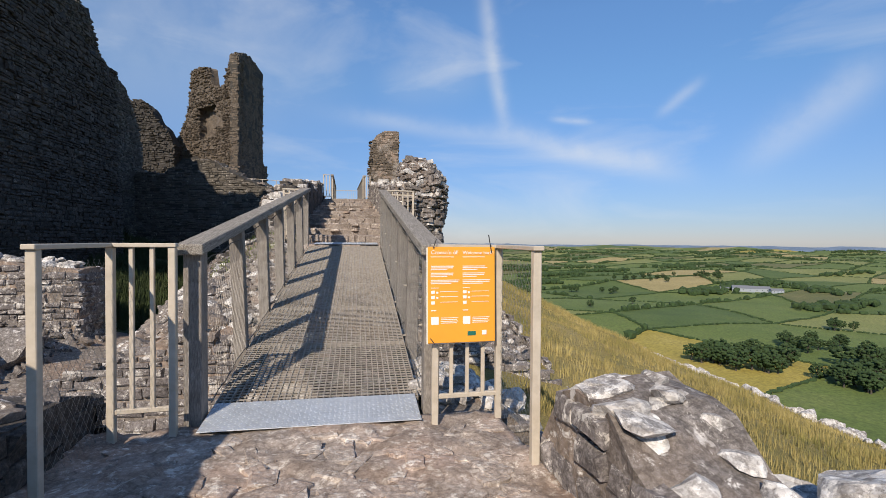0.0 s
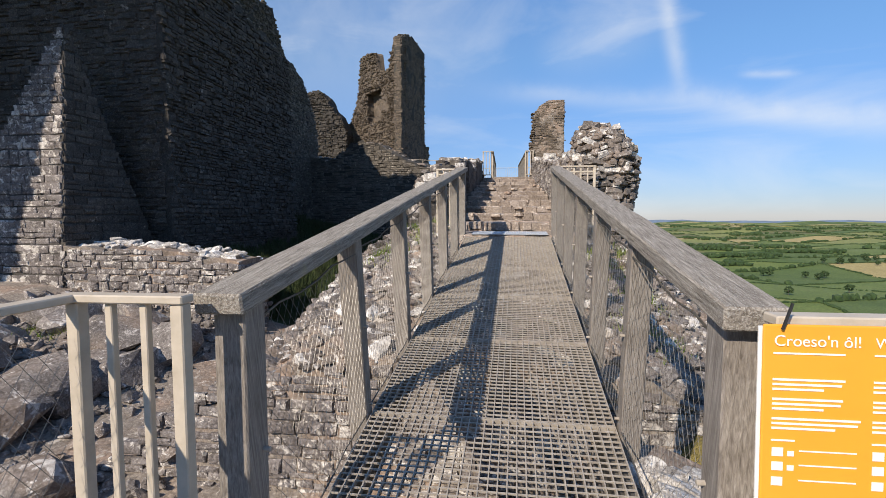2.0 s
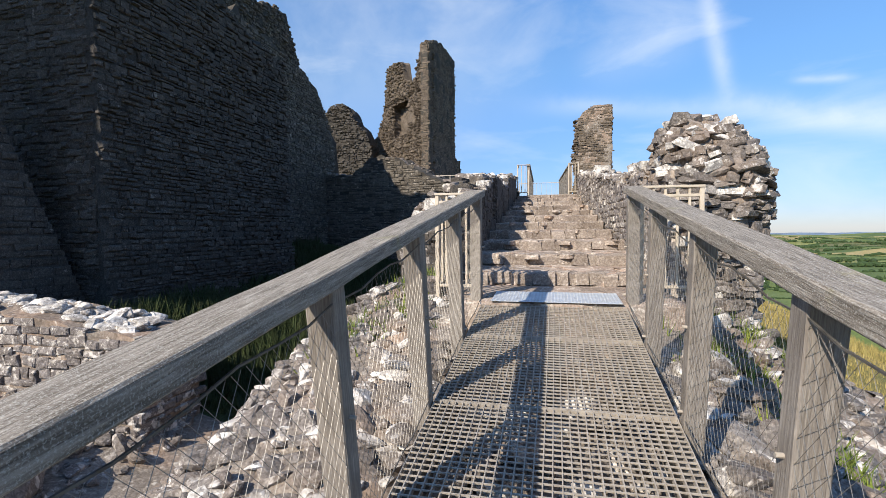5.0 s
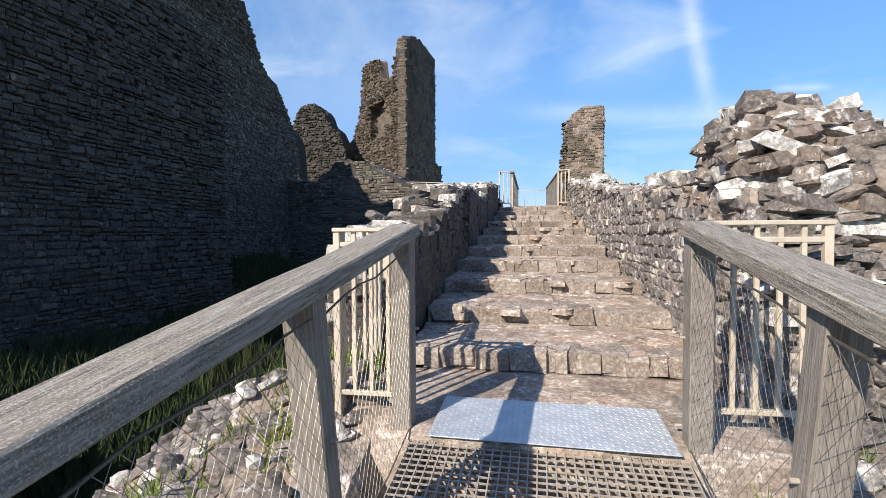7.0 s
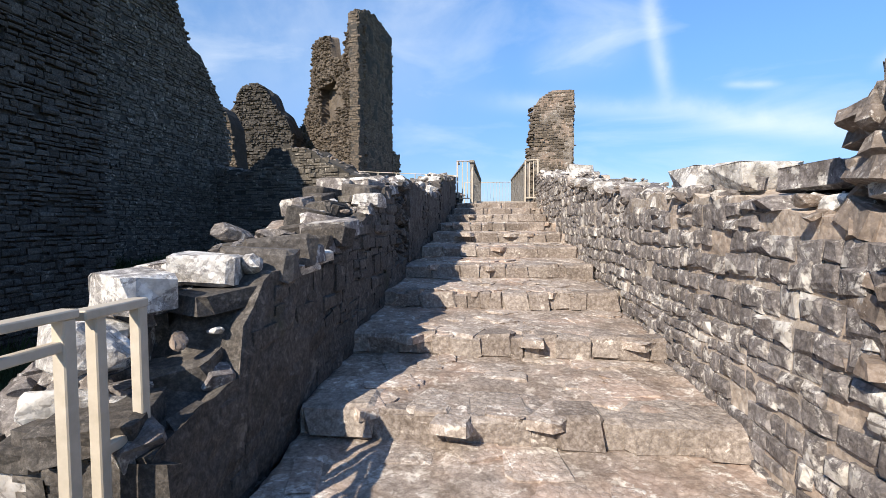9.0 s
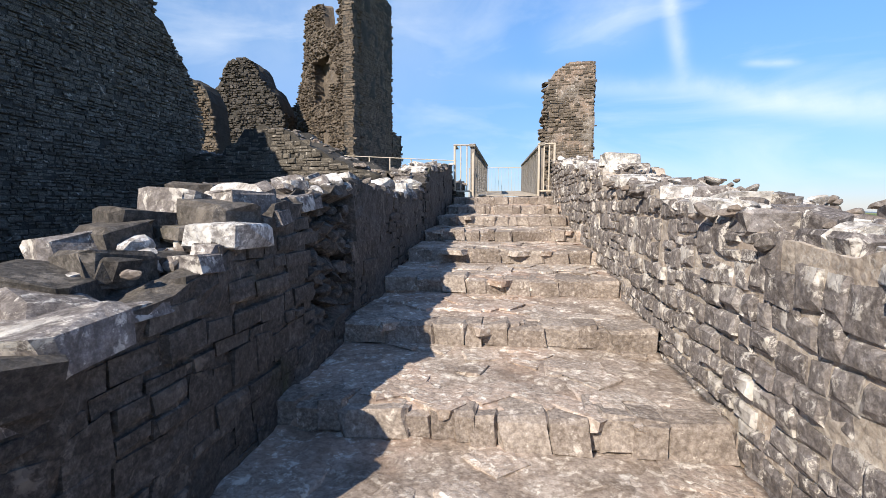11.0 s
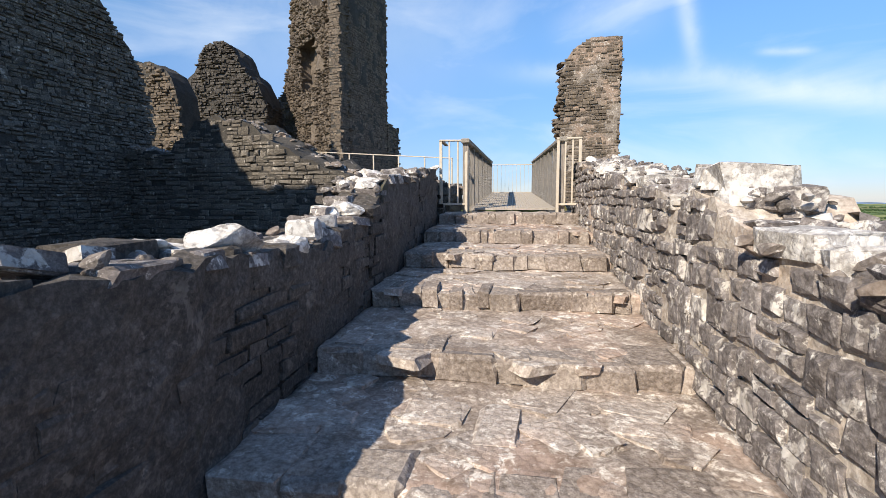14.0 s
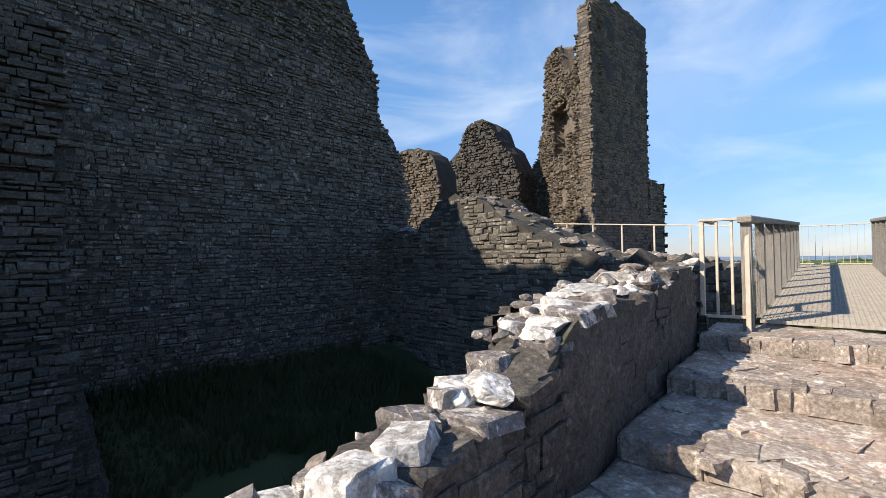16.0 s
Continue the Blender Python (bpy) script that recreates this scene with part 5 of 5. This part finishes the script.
entrance()
masonry("abutment_wall", "shaded rubble side wall of the entrance platform", (-1.75, -3.0), (-1.7, 2.3), 0.5, -1.6, [(0, 1.5), (4.4, 1.4), (4.75, 0.5), (5.3, 0.42)], M_MORTAR, M_STONE, 137, rough=0.02, jag=0.1, caps=(60, 0.2))
masonry("low_side_wall", "low shaded rubble wall beside the entrance platform", (-1.58, 2.1), (-1.62, 3.3), 0.6, -1.6, [(0, 0.40), (0.5, 0.34), (1.2, 0.2)], M_STAIN_SHADE, M_STAIN_SHADE, 143, rough=0.03, jag=0.08, hr=(0.08, 0.2), lr=(0.14, 0.4), caps=(14, 0.16), capmat=M_RUBBLE)
masonry("pier_rubble", "broken rubble pier under the railing beside the bridge", (0.48, 3.26), (1.4, 3.3), 1.5, -1.5, [(0, 0.0), (0.5, -0.05), (0.92, -0.3)], M_MORTAR, M_STONE, 149, rough=0.04, jag=0.12, hr=(0.07, 0.18), lr=(0.1, 0.34), caps=(90, 0.16))
masonry("side_parapet", "broken grey limestone parapet with bleached rocks", (1.0, 2.45), (1.12, 0.9), 0.55, -1.2, [(0, 0.1), (0.12, 0.4), (0.3, 0.5), (0.65, 0.44), (0.9, 0.26), (1.55, 0.14)], M_RUBBLE, M_STONE, 139, cell=0.1, rough=0.03, jag=0.06, hr=(0.08, 0.2), lr=(0.14, 0.4), caps=(20, 0.14))
for rx, ry, rz, rs, rr in ((1.16, 2.14, 0.47, (0.26, 0.24, 0.16), 0.2), (1.38, 2.0, 0.44, (0.28, 0.24, 0.18), 1.1), (1.2, 1.82, 0.38, (0.22, 0.22, 0.16), 0.4), (1.62, 1.5, 0.1, (0.42, 0.36, 0.34), 2.0), (2.0, 1.8, -0.24, (0.72, 0.55, 0.9), 0.6), (2.45, 1.7, -0.34, (0.6, 0.5, 0.9), 0.1), (1.35, 1.2, 0.12, (0.48, 0.36, 0.3), 2.7), (1.95, 1.40, 0.18, (0.5, 0.42, 0.4), 0.9), (1.75, 1.1, 0.1, (0.5, 0.5, 0.4), 1.7), (2.2, 1.2, 0.0, (0.7, 0.6, 0.6), 1.2)):
    rk = new("boulder", BOULDERS[int(rr * 10) % 8])
    rk.matrix_world = pose(rx, ry, rz, 8, -6, math.degrees(rr)) @ Matrix.Diagonal((rs[0] * 0.95, rs[1] * 0.95, rs[2], 1))
    tagged(rk, "bleached white limestone boulder on the broken parapet", "rock", "parapet boulders")
masonry("parapet_foot", "rubble footing under the bleached boulders", (2.45, 0.7), (1.3, 1.75), 1.2, -1.8, [(0, -0.1), (1.6, 0.0)], M_MORTAR, M_STONE, 141, jag=0.1, caps=(30, 0.2))


# ---------------- notice board ----------------
def lettering(words, size, parent, x, z, mat, y=-0.0075, name="lettering"):
    """Printed words as thin raised letters."""
    cu = bpy.data.curves.new("words", "FONT")
    cu.body = words
    cu.size = size
    cu.extrude = 0.0004
    tmp = bpy.data.objects.new("words", cu)
    scene.collection.objects.link(tmp)
    bpy.context.view_layer.update()
    me = bpy.data.meshes.new_from_object(tmp.evaluated_get(bpy.context.evaluated_depsgraph_get()))
    bpy.data.objects.remove(tmp)
    me.materials.clear()
    me.materials.append(mat)
    ob = new(name, me)
    ob.parent = parent
    ob.matrix_local = Matrix.Translation((x, y, z)) @ Matrix.Rotation(math.pi / 2, 4, "X")
    return ob


def notice_board():
    """An orange bilingual notice tied to the bars with black cable ties."""
    th = empty("notice_board")
    panel = box_part("panel", (0, 0, 0), (0.45, 0.01, 0.62), M_ORANGE, th, "bright orange printed panel", 0.003)
    box_part("backing", (-0.006, 0.008, -0.006), (0.45, 0.006, 0.62), M_WHITE, th, "white backing sheet", 0.001)
    lettering("Croeso'n ôl!", 0.036, panel, -0.205, 0.262, M_WHITE)
    lettering("Welcome back!", 0.033, panel, 0.005, 0.262, M_WHITE)
    rng = random.Random(4)

    def line(x, z, w, h=0.006):
        box_part("text_line", (x + w / 2, -0.0062, z), (w, 0.0012, h), M_WHITE, panel, bevel=0)

    for x in (-0.205, 0.005):
        line(x, 0.245, 0.15, 0.004)
        for z0 in (0.185, 0.140, 0.095):
            for k in range(3):
                line(x, z0 - k * 0.011, rng.uniform(0.14, 0.19) if k < 2 else rng.uniform(0.08, 0.15), 0.005)
        line(x, 0.045, 0.05, 0.004)
        for k, z in enumerate((0.018, -0.015, -0.05)):
            box_part("pictogram", (x + 0.014, -0.0062, z), (0.024, 0.0012, 0.02), M_WHITE, panel, bevel=0)
            if k < 2:
                box_part("pictogram", (x + 0.042, -0.0062, z - 0.003), (0.014, 0.0012, 0.012), M_WHITE, panel, bevel=0)
            line(x + 0.06, z + 0.004, 0.12, 0.003)
        line(x, -0.1, 0.035, 0.006)
        box_part("white_square", (x + 0.026, -0.0062, -0.165), (0.05, 0.0012, 0.05), M_WHITE, panel, bevel=0)
        for k in range(4):
            line(x + 0.065, -0.148 - k * 0.011, 0.115 - 0.01 * (k % 2), 0.004)
    box_part("green_mark", (0.065, -0.0062, -0.252), (0.055, 0.0012, 0.028), M_GREENMARK, panel, bevel=0)
    box_part("pale_mark", (0.15, -0.0062, -0.248), (0.03, 0.0012, 0.03), M_WHITE, panel, bevel=0)
    for (x, z, dx, dz) in ((-0.19, 0.30, 0.02, 0.06), (0.20, 0.27, -0.02, 0.12), (-0.18, -0.315, -0.03, 0.04), (0.17, -0.315, -0.04, -0.03)):
        bar_part("cable_tie", (x, -0.012, z), (x + dx, -0.012, z + dz), 0.005, M_BLACK, th, bevel=0)
    th.matrix_world = pose(0.665, 3.03, 0.845, -2, 0, 2)
    return tagged(th, "orange bilingual visitor notice tied to the railing", "sign")


notice_board()


# ---------------- valley: hedges, woods, trees, farm ----------------
def in_view(x, y, far=3600):
    r = math.hypot(x, y)
    az = math.degrees(math.atan2(x, y))
    return 250 < r < far and -12 < az < 75


def clump_data(seed):
    rng = random.Random(seed)
    bm = bmesh.new()
    bmesh.ops.create_icosphere(bm, subdivisions=1, radius=0.55)
    for v in bm.verts:
        v.co *= rng.uniform(0.75, 1.2)
    bm.verts.index_update()
    out = ([v.co.copy() for v in bm.verts], [tuple(v.index for v in f.verts) for f in bm.faces])
    bm.free()
    return out


CLUMPS = [clump_data(i) for i in range(6)]


def clumps_mesh(name, places, mat, parent=None, seed=3):
    rng = random.Random(seed)
    verts, faces = [], []
    for p, size in places:
        vs, fs = rng.choice(CLUMPS)
        c, s = math.cos(rng.uniform(0, 6.3)), math.sin(rng.uniform(0, 6.3))
        k = len(verts)
        sx, sy, sz = size
        for v in vs:
            verts.append((p[0] + sx * (v.x * c - v.y * s), p[1] + sy * (v.x * s + v.y * c), p[2] + sz * v.z))
        faces.extend(tuple(i + k for i in f) for f in fs)
    return mesh_ob(name, verts, faces, mat, parent)


def valley_growth():
    rng = random.Random(51)
    places = []
    for a, b in HEDGES:
        mx, my = (a[0] + b[0]) / 2, (a[1] + b[1]) / 2
        if not in_view(mx, my):
            continue
        r = math.hypot(mx, my)
        if r > 1200 and rng.random() < 0.12:
            continue
        length = math.hypot(b[0] - a[0], b[1] - a[1])
        step = 3.0 if r < 700 else (5.0 if r < 1500 else 11.0)
        n = int(length / step)
        bushy = rng.random() < 0.3
        for k in range(n):
            f = (k + rng.uniform(-0.3, 0.3)) / n
            x, y = a[0] + (b[0] - a[0]) * f, a[1] + (b[1] - a[1]) * f
            h = rng.uniform(1.5, 2.6)
            if bushy and rng.random() < 0.45:
                h = rng.uniform(4, 10)
            places.append(((x + rng.uniform(-1, 1), y + rng.uniform(-1, 1), valley_z(x, y) + h * 0.35), (max(step * 1.5, h * 0.8), max(2.2, h * 0.9), h)))
    ob = clumps_mesh("hedgerow", places, M_WOODS, None, 5)
    tagged(ob, "dark green hedgerows between the valley fields", "hedge", kind="stuff")
    places = []
    for _ in range(64):
        az = radians(rng.uniform(0, 62))
        r = rng.uniform(560, 3400)
        cx, cy = r * math.sin(az), r * math.cos(az)
        ln, wd = rng.uniform(60, 320), rng.uniform(18, 45)
        ang = rng.gauss(0.2, 0.5)
        for _ in range(int(ln * wd / (55 if r < 1200 else 130))):
            u, v = rng.uniform(-ln, ln) / 2, rng.gauss(0, wd / 3)
            x, y = cx + u * math.cos(ang) - v * math.sin(ang), cy + u * math.sin(ang) + v * math.cos(ang)
            h = rng.uniform(6, 12)
            places.append(((x, y, valley_z(x, y) + h * 0.4), (h * 1.1, h * 1.1, h)))
    ob = clumps_mesh("far_woods", places, M_WOODS, None, 6)
    tagged(ob, "dark green belts of woodland in the valley", "woods", kind="stuff")


valley_growth()


def valley_tree(x, y, h, seed):
    """A broad field tree: tapered trunk, limbs, a crown of many clumps."""
    rng = random.Random(seed)
    th = empty("tree", Matrix.Translation((x, y, valley_z(x, y))))
    bm = bmesh.new()
    bmesh.ops.create_cone(bm, cap_ends=True, segments=8, radius1=h * 0.04, radius2=h * 0.015, depth=h * 0.6, matrix=Matrix.Translation((0, 0, h * 0.28)))
    for k in range(5):
        t = k * 1.3
        bar(bm, (0, 0, h * (0.28 + 0.05 * k)), (h * 0.25 * math.cos(t), h * 0.25 * math.sin(t), h * (0.5 + 0.06 * k)), h * 0.018)
    part("trunk", bm, M_BARK, th)
    places = []
    for _ in range(110):
        d = Vector((rng.gauss(0, 1), rng.gauss(0, 1), rng.gauss(0, 0.8))).normalized() * rng.uniform(0.55, 1.0)
        q = h * rng.uniform(0.08, 0.17)
        places.append(((d.x * h * 0.46, d.y * h * 0.46, h * 0.56 + d.z * h * 0.40), (q, q, q * 0.8)))
    clumps_mesh("crown", places, M_WOODS, th, seed)
    return tagged(th, "broad dark green deciduous tree in the valley", "tree", "valley trees")


_rng = random.Random(8)
for az, r, n, spread in ((40.5, 405, 16, 15), (44.5, 395, 5, 8), (45.5, 430, 7, 9), (51.5, 400, 14, 14), (47.5, 520, 12, 26), (43, 440, 3, 8), (52, 470, 8, 16),
                         (47, 810, 1, 0), (50, 660, 5, 14), (27.3, 640, 1, 0), (25.6, 900, 2, 8), (31.8, 720, 1, 0), (33, 1150, 12, 60), (38, 1250, 12, 60), (30, 900, 3, 30)):
    for _ in range(n):
        a = radians(az)
        px, py = r * math.sin(a) + _rng.gauss(0, 1) * spread * 0.6, r * math.cos(a) + _rng.gauss(0, 1) * spread * 0.6
        valley_tree(px, py, _rng.uniform(9, 14) * (1.25 if r < 480 else 1.0), _rng.randint(0, 9999))


M_SLATE = plain_material("grey_slate_roof", (0.16, 0.17, 0.19), 0.7)
M_RENDER = plain_material("white_render", (0.78, 0.77, 0.74), 0.8)
M_BARN = plain_material("grey_barn_sheeting", (0.30, 0.33, 0.36), 0.6)


def farm_building(name, x, y, w, d, h, turn, wallmat, label):
    th = empty(name, Matrix.Translation((x, y, valley_z(x, y))) @ Matrix.Rotation(turn, 4, "Z"))
    box_part("wall", (0, 0, h / 2 - 0.5), (w, d, h + 1), wallmat, th, bevel=0)
    bm = bmesh.new()
    vs = [bm.verts.new(p) for p in ((-w / 2 - 0.4, -d / 2 - 0.4, h), (w / 2 + 0.4, -d / 2 - 0.4, h), (w / 2 + 0.4, d / 2 + 0.4, h), (-w / 2 - 0.4, d / 2 + 0.4, h), (-w / 2 - 0.4, 0, h + d * 0.3), (w / 2 + 0.4, 0, h + d * 0.3))]
    for f in ((0, 1, 5, 4), (2, 3, 4, 5), (0, 4, 3), (1, 2, 5), (3, 2, 1, 0)):
        bm.faces.new([vs[i] for i in f])
    part("roof", bm, M_SLATE, th)
    for k in (-0.3, 0, 0.3):
        box_part("window", (k * w, -d / 2 - 0.03, h * 0.55), (1.2, 0.1, 1.4), M_BLACK, th, bevel=0)
    return tagged(th, label, "building")


fa = radians(41.6)
for k, (du, dv, w, d, h, mt) in enumerate(((-16, -6, 14, 7, 5, M_RENDER), (12, 2, 34, 16, 6, M_BARN), (40, 14, 26, 14, 6, M_BARN), (2, 24, 22, 10, 5, M_RENDER), (62, 6, 20, 10, 5, M_BARN))):
    fx, fy = 1010 * math.sin(fa) + du * math.cos(fa) + dv * math.sin(fa), 1010 * math.cos(fa) - du * math.sin(fa) + dv * math.cos(fa)
    farm_building("farmhouse" if mt is M_RENDER else "barn", fx, fy, w, d, h, -fa + 0.1 * k, mt, "white rendered farmhouse with a slate roof" if mt is M_RENDER else "long grey farm barn with a low roof")


# ---------------- hill: grass and the brow wall ----------------
def hill_grass():
    rng = random.Random(61)
    verts, faces = [], []
    for _ in range(52000):
        x = 1.9 + 13.5 * rng.random() ** 1.4
        y = rng.uniform(-2, 34)
        if 10.2 < y < 23 and x < 2.4:
            continue
        if 5.5 < y < 11 and x < 2.9:
            continue
        if noise.noise(Vector((x * 0.5, y * 0.5, 0))) < -0.55:
            continue
        z = hill_z(x, y)
        h = rng.uniform(0.08, 0.26) * (0.7 + 0.6 * noise.noise(Vector((x * 0.3, y * 0.3, 5))))
        for _ in range(3):
            t = rng.uniform(0, 6.28)
            lean = rng.uniform(0.05, 0.5) * h
            bx, by = x + rng.uniform(-0.06, 0.06), y + rng.uniform(-0.06, 0.06)
            wx, wy = 0.007 * math.cos(t), 0.007 * math.sin(t)
            k = len(verts)
            verts.extend([(bx - wx, by - wy, z - 0.03), (bx + wx, by + wy, z - 0.03), (bx + lean * math.cos(t + 1.2), by + lean * math.sin(t + 1.2), z + h)])
            faces.append((k, k + 1, k + 2))
    ob = mesh_ob("hill_grass", verts, faces, M_BLADE)
    tagged(ob, "long dry golden grass on the hillside", "grass", kind="stuff")
    places = []
    for k in range(520):
        y = -8 + k * 0.13 + rng.uniform(-0.2, 0.2)
        x = 13.6 + 0.5 * math.sin(y * 0.3) + rng.gauss(0, 0.3)
        q = rng.uniform(0.14, 0.4)
        places.append((Vector((x, y, hill_z(x, y) + q * 0.3)), (q * 1.4, q, q * 0.9)))
    ob = rocks_mesh("brow_wall", places, M_CAP, None, 14, 0.6)
    tagged(ob, "tumbled drystone wall along the brow of the hill", "stone wall", kind="stuff")
    places = []
    for _ in range(4200):
        x, y = rng.uniform(-8.2, -1.9), rng.uniform(2.6, 10.2)
        if x > -4.6 and y > 5.8:
            continue
        q = rng.choice((0.04, 0.05, 0.06, 0.08, 0.1, 0.14)) * rng.uniform(0.7, 1.2)
        places.append((Vector((x, y, hill_z(x, y) + q * 0.1)), (q * 1.5, q * 1.1, q * 0.7)))
    ob = rocks_mesh("rock_outcrop", [(Vector((x, y, hill_z(x, y) + q * 0.05)), (q * 1.5, q * 1.1, q * 0.75)) for x, y, q in [(rng.uniform(-8.2, -2.4), rng.uniform(3.2, 8.8), rng.uniform(0.35, 1.0)) for _ in range(90)] if not (x > -5.2 and y > 5.4)], M_RUBBLE, None, 16, 0.5)
    tagged(ob, "rough grey rock outcrop in the ditch", "rock", kind="stuff")
    ob = rocks_mesh("fallen_stones", places, M_RUBBLE, None, 15, 0.9)
    tagged(ob, "fallen bleached stones strewn in the ditch", "stones", kind="stuff")


hill_grass()


def ditch_growth():
    """Rank grass and nettles in the shaded ditch."""
    rng = random.Random(71)
    verts, faces = [], []
    for _ in range(22000):
        x, y = rng.uniform(-11.3, -2.3), rng.uniform(10.6, 25.6)
        if noise.noise(Vector((x * 0.6, y * 0.6, 2))) < -0.45:
            continue
        z = hill_z(x, y)
        h = rng.uniform(0.15, 0.6) * (0.7 + 0.8 * noise.noise(Vector((x * 0.5, y * 0.5, 7))))
        for _ in range(3):
            t = rng.uniform(0, 6.28)
            w = rng.uniform(0.01, 0.03)
            k = len(verts)
            lean = rng.uniform(0.1, 0.6) * h
            verts.extend([(x - w * math.cos(t), y - w * math.sin(t), z - 0.03), (x + w * math.cos(t), y + w * math.sin(t), z - 0.03), (x + lean * math.sin(t), y + lean * math.cos(t), z + h)])
            faces.append((k, k + 1, k + 2))
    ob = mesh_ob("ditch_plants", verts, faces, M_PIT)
    tagged(ob, "rank dark grass and nettles in the ditch", "plants", kind="stuff")
    verts, faces = [], []
    for _ in range(900):
        x, y = rng.choice(((1.6, 10.3), (1.2, 9.5), (-1.75, 10.7), (-1.8, 9.9), (-6.5, 8.3), (-6.9, 7.9), (1.5, 8.6), (1.3, 7.2), (-2.3, 9.4)))
        x, y = x + rng.gauss(0, 0.2), y + rng.gauss(0, 0.2)
        z = (bank_z(x, y) if x > -4.9 else hill_z(x, y)) - 0.02
        h = rng.uniform(0.06, 0.2)
        for _ in range(3):
            t = rng.uniform(0, 6.28)
            k = len(verts)
            lean = rng.uniform(0.1, 0.8) * h
            verts.extend([(x - 0.008 * math.cos(t), y - 0.008 * math.sin(t), z), (x + 0.008 * math.cos(t), y + 0.008 * math.sin(t), z), (x + lean * math.sin(t), y + lean * math.cos(t), z + h)])
            faces.append((k, k + 1, k + 2))
    ob = mesh_ob("wall_plants", verts, faces, M_PLANT)
    tagged(ob, "small yellow-green grass tufts growing in the rubble", "plants", kind="stuff")


ditch_growth()

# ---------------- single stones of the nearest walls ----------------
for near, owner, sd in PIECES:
    stone_parts(near, STAIN_SHADE_STONES if owner is LW else STONES, owner, "stone", sd)
for places, owner, sd in TOPROCKS:
    prng = random.Random(sd)
    small = []
    for p, size in places:
        me = prng.choice(CAPROCKS + STONES)
        rock_part(me, p, (size[0], size[1], size[2] * 1.15), owner, prng, "top_stone")
        for _ in range(3):
            q = prng.uniform(0.03, 0.075)
            small.append((Vector((p.x + prng.uniform(-0.2, 0.2), p.y + prng.uniform(-0.2, 0.2), p.z - prng.uniform(0.0, 0.05))), (q * 1.5, q * 1.1, q * 0.8)))
    rocks_mesh("loose_rubble", [(p, s) for p, s in small if (p.x > -2.2 and p.x < -1.5) or (0.62 < p.x < 1.6)], M_RUBBLE, owner, sd, 0.5)


def coping(owner, y0, y1, xf, profile, at, meshes, seed, name="coping_stone"):
    """Rough blocks bedded along the top of a parapet, in two rows."""
    rng = random.Random(seed)
    for row in (0.13, 0.36):
        y = y0 + rng.uniform(0, 0.15)
        while y < y1:
            ln = rng.choice((0.14, 0.2, 0.27, 0.36)) * rng.uniform(0.85, 1.15)
            h = rng.uniform(0.06, 0.13)
            ob = new(name, rng.choice(meshes))
            yc = y + ln / 2
            ob.matrix_world = pose(xf(yc, row + rng.uniform(-0.03, 0.03)), yc, interp(profile, at(yc)) + rng.uniform(-0.03, 0.015), rng.uniform(-5, 5), rng.uniform(-6, 6), 90 + rng.uniform(-12, 12)) @ Matrix.Diagonal((ln, rng.uniform(0.2, 0.3), h, 1))
            ob.parent = owner
            y += ln + rng.choice((0.0, 0.02, 0.05, 0.16))


coping(RW, 11.9, 22.1, lambda y, d: right_inner(y) + d, RIGHT_TOP, lambda y: 22.2 - y, CAPSTONES[:5] + STONES[:5], 121)
coping(LW, 12.0, 21.9, lambda y, d: -1.42 - 0.0127 * (y - 11) - d * 0.9, LEFT_TOP, lambda y: y - 11.0, STAIN_SHADE_STONES + STONES[:5] + CAPSTONES[:2], 123)
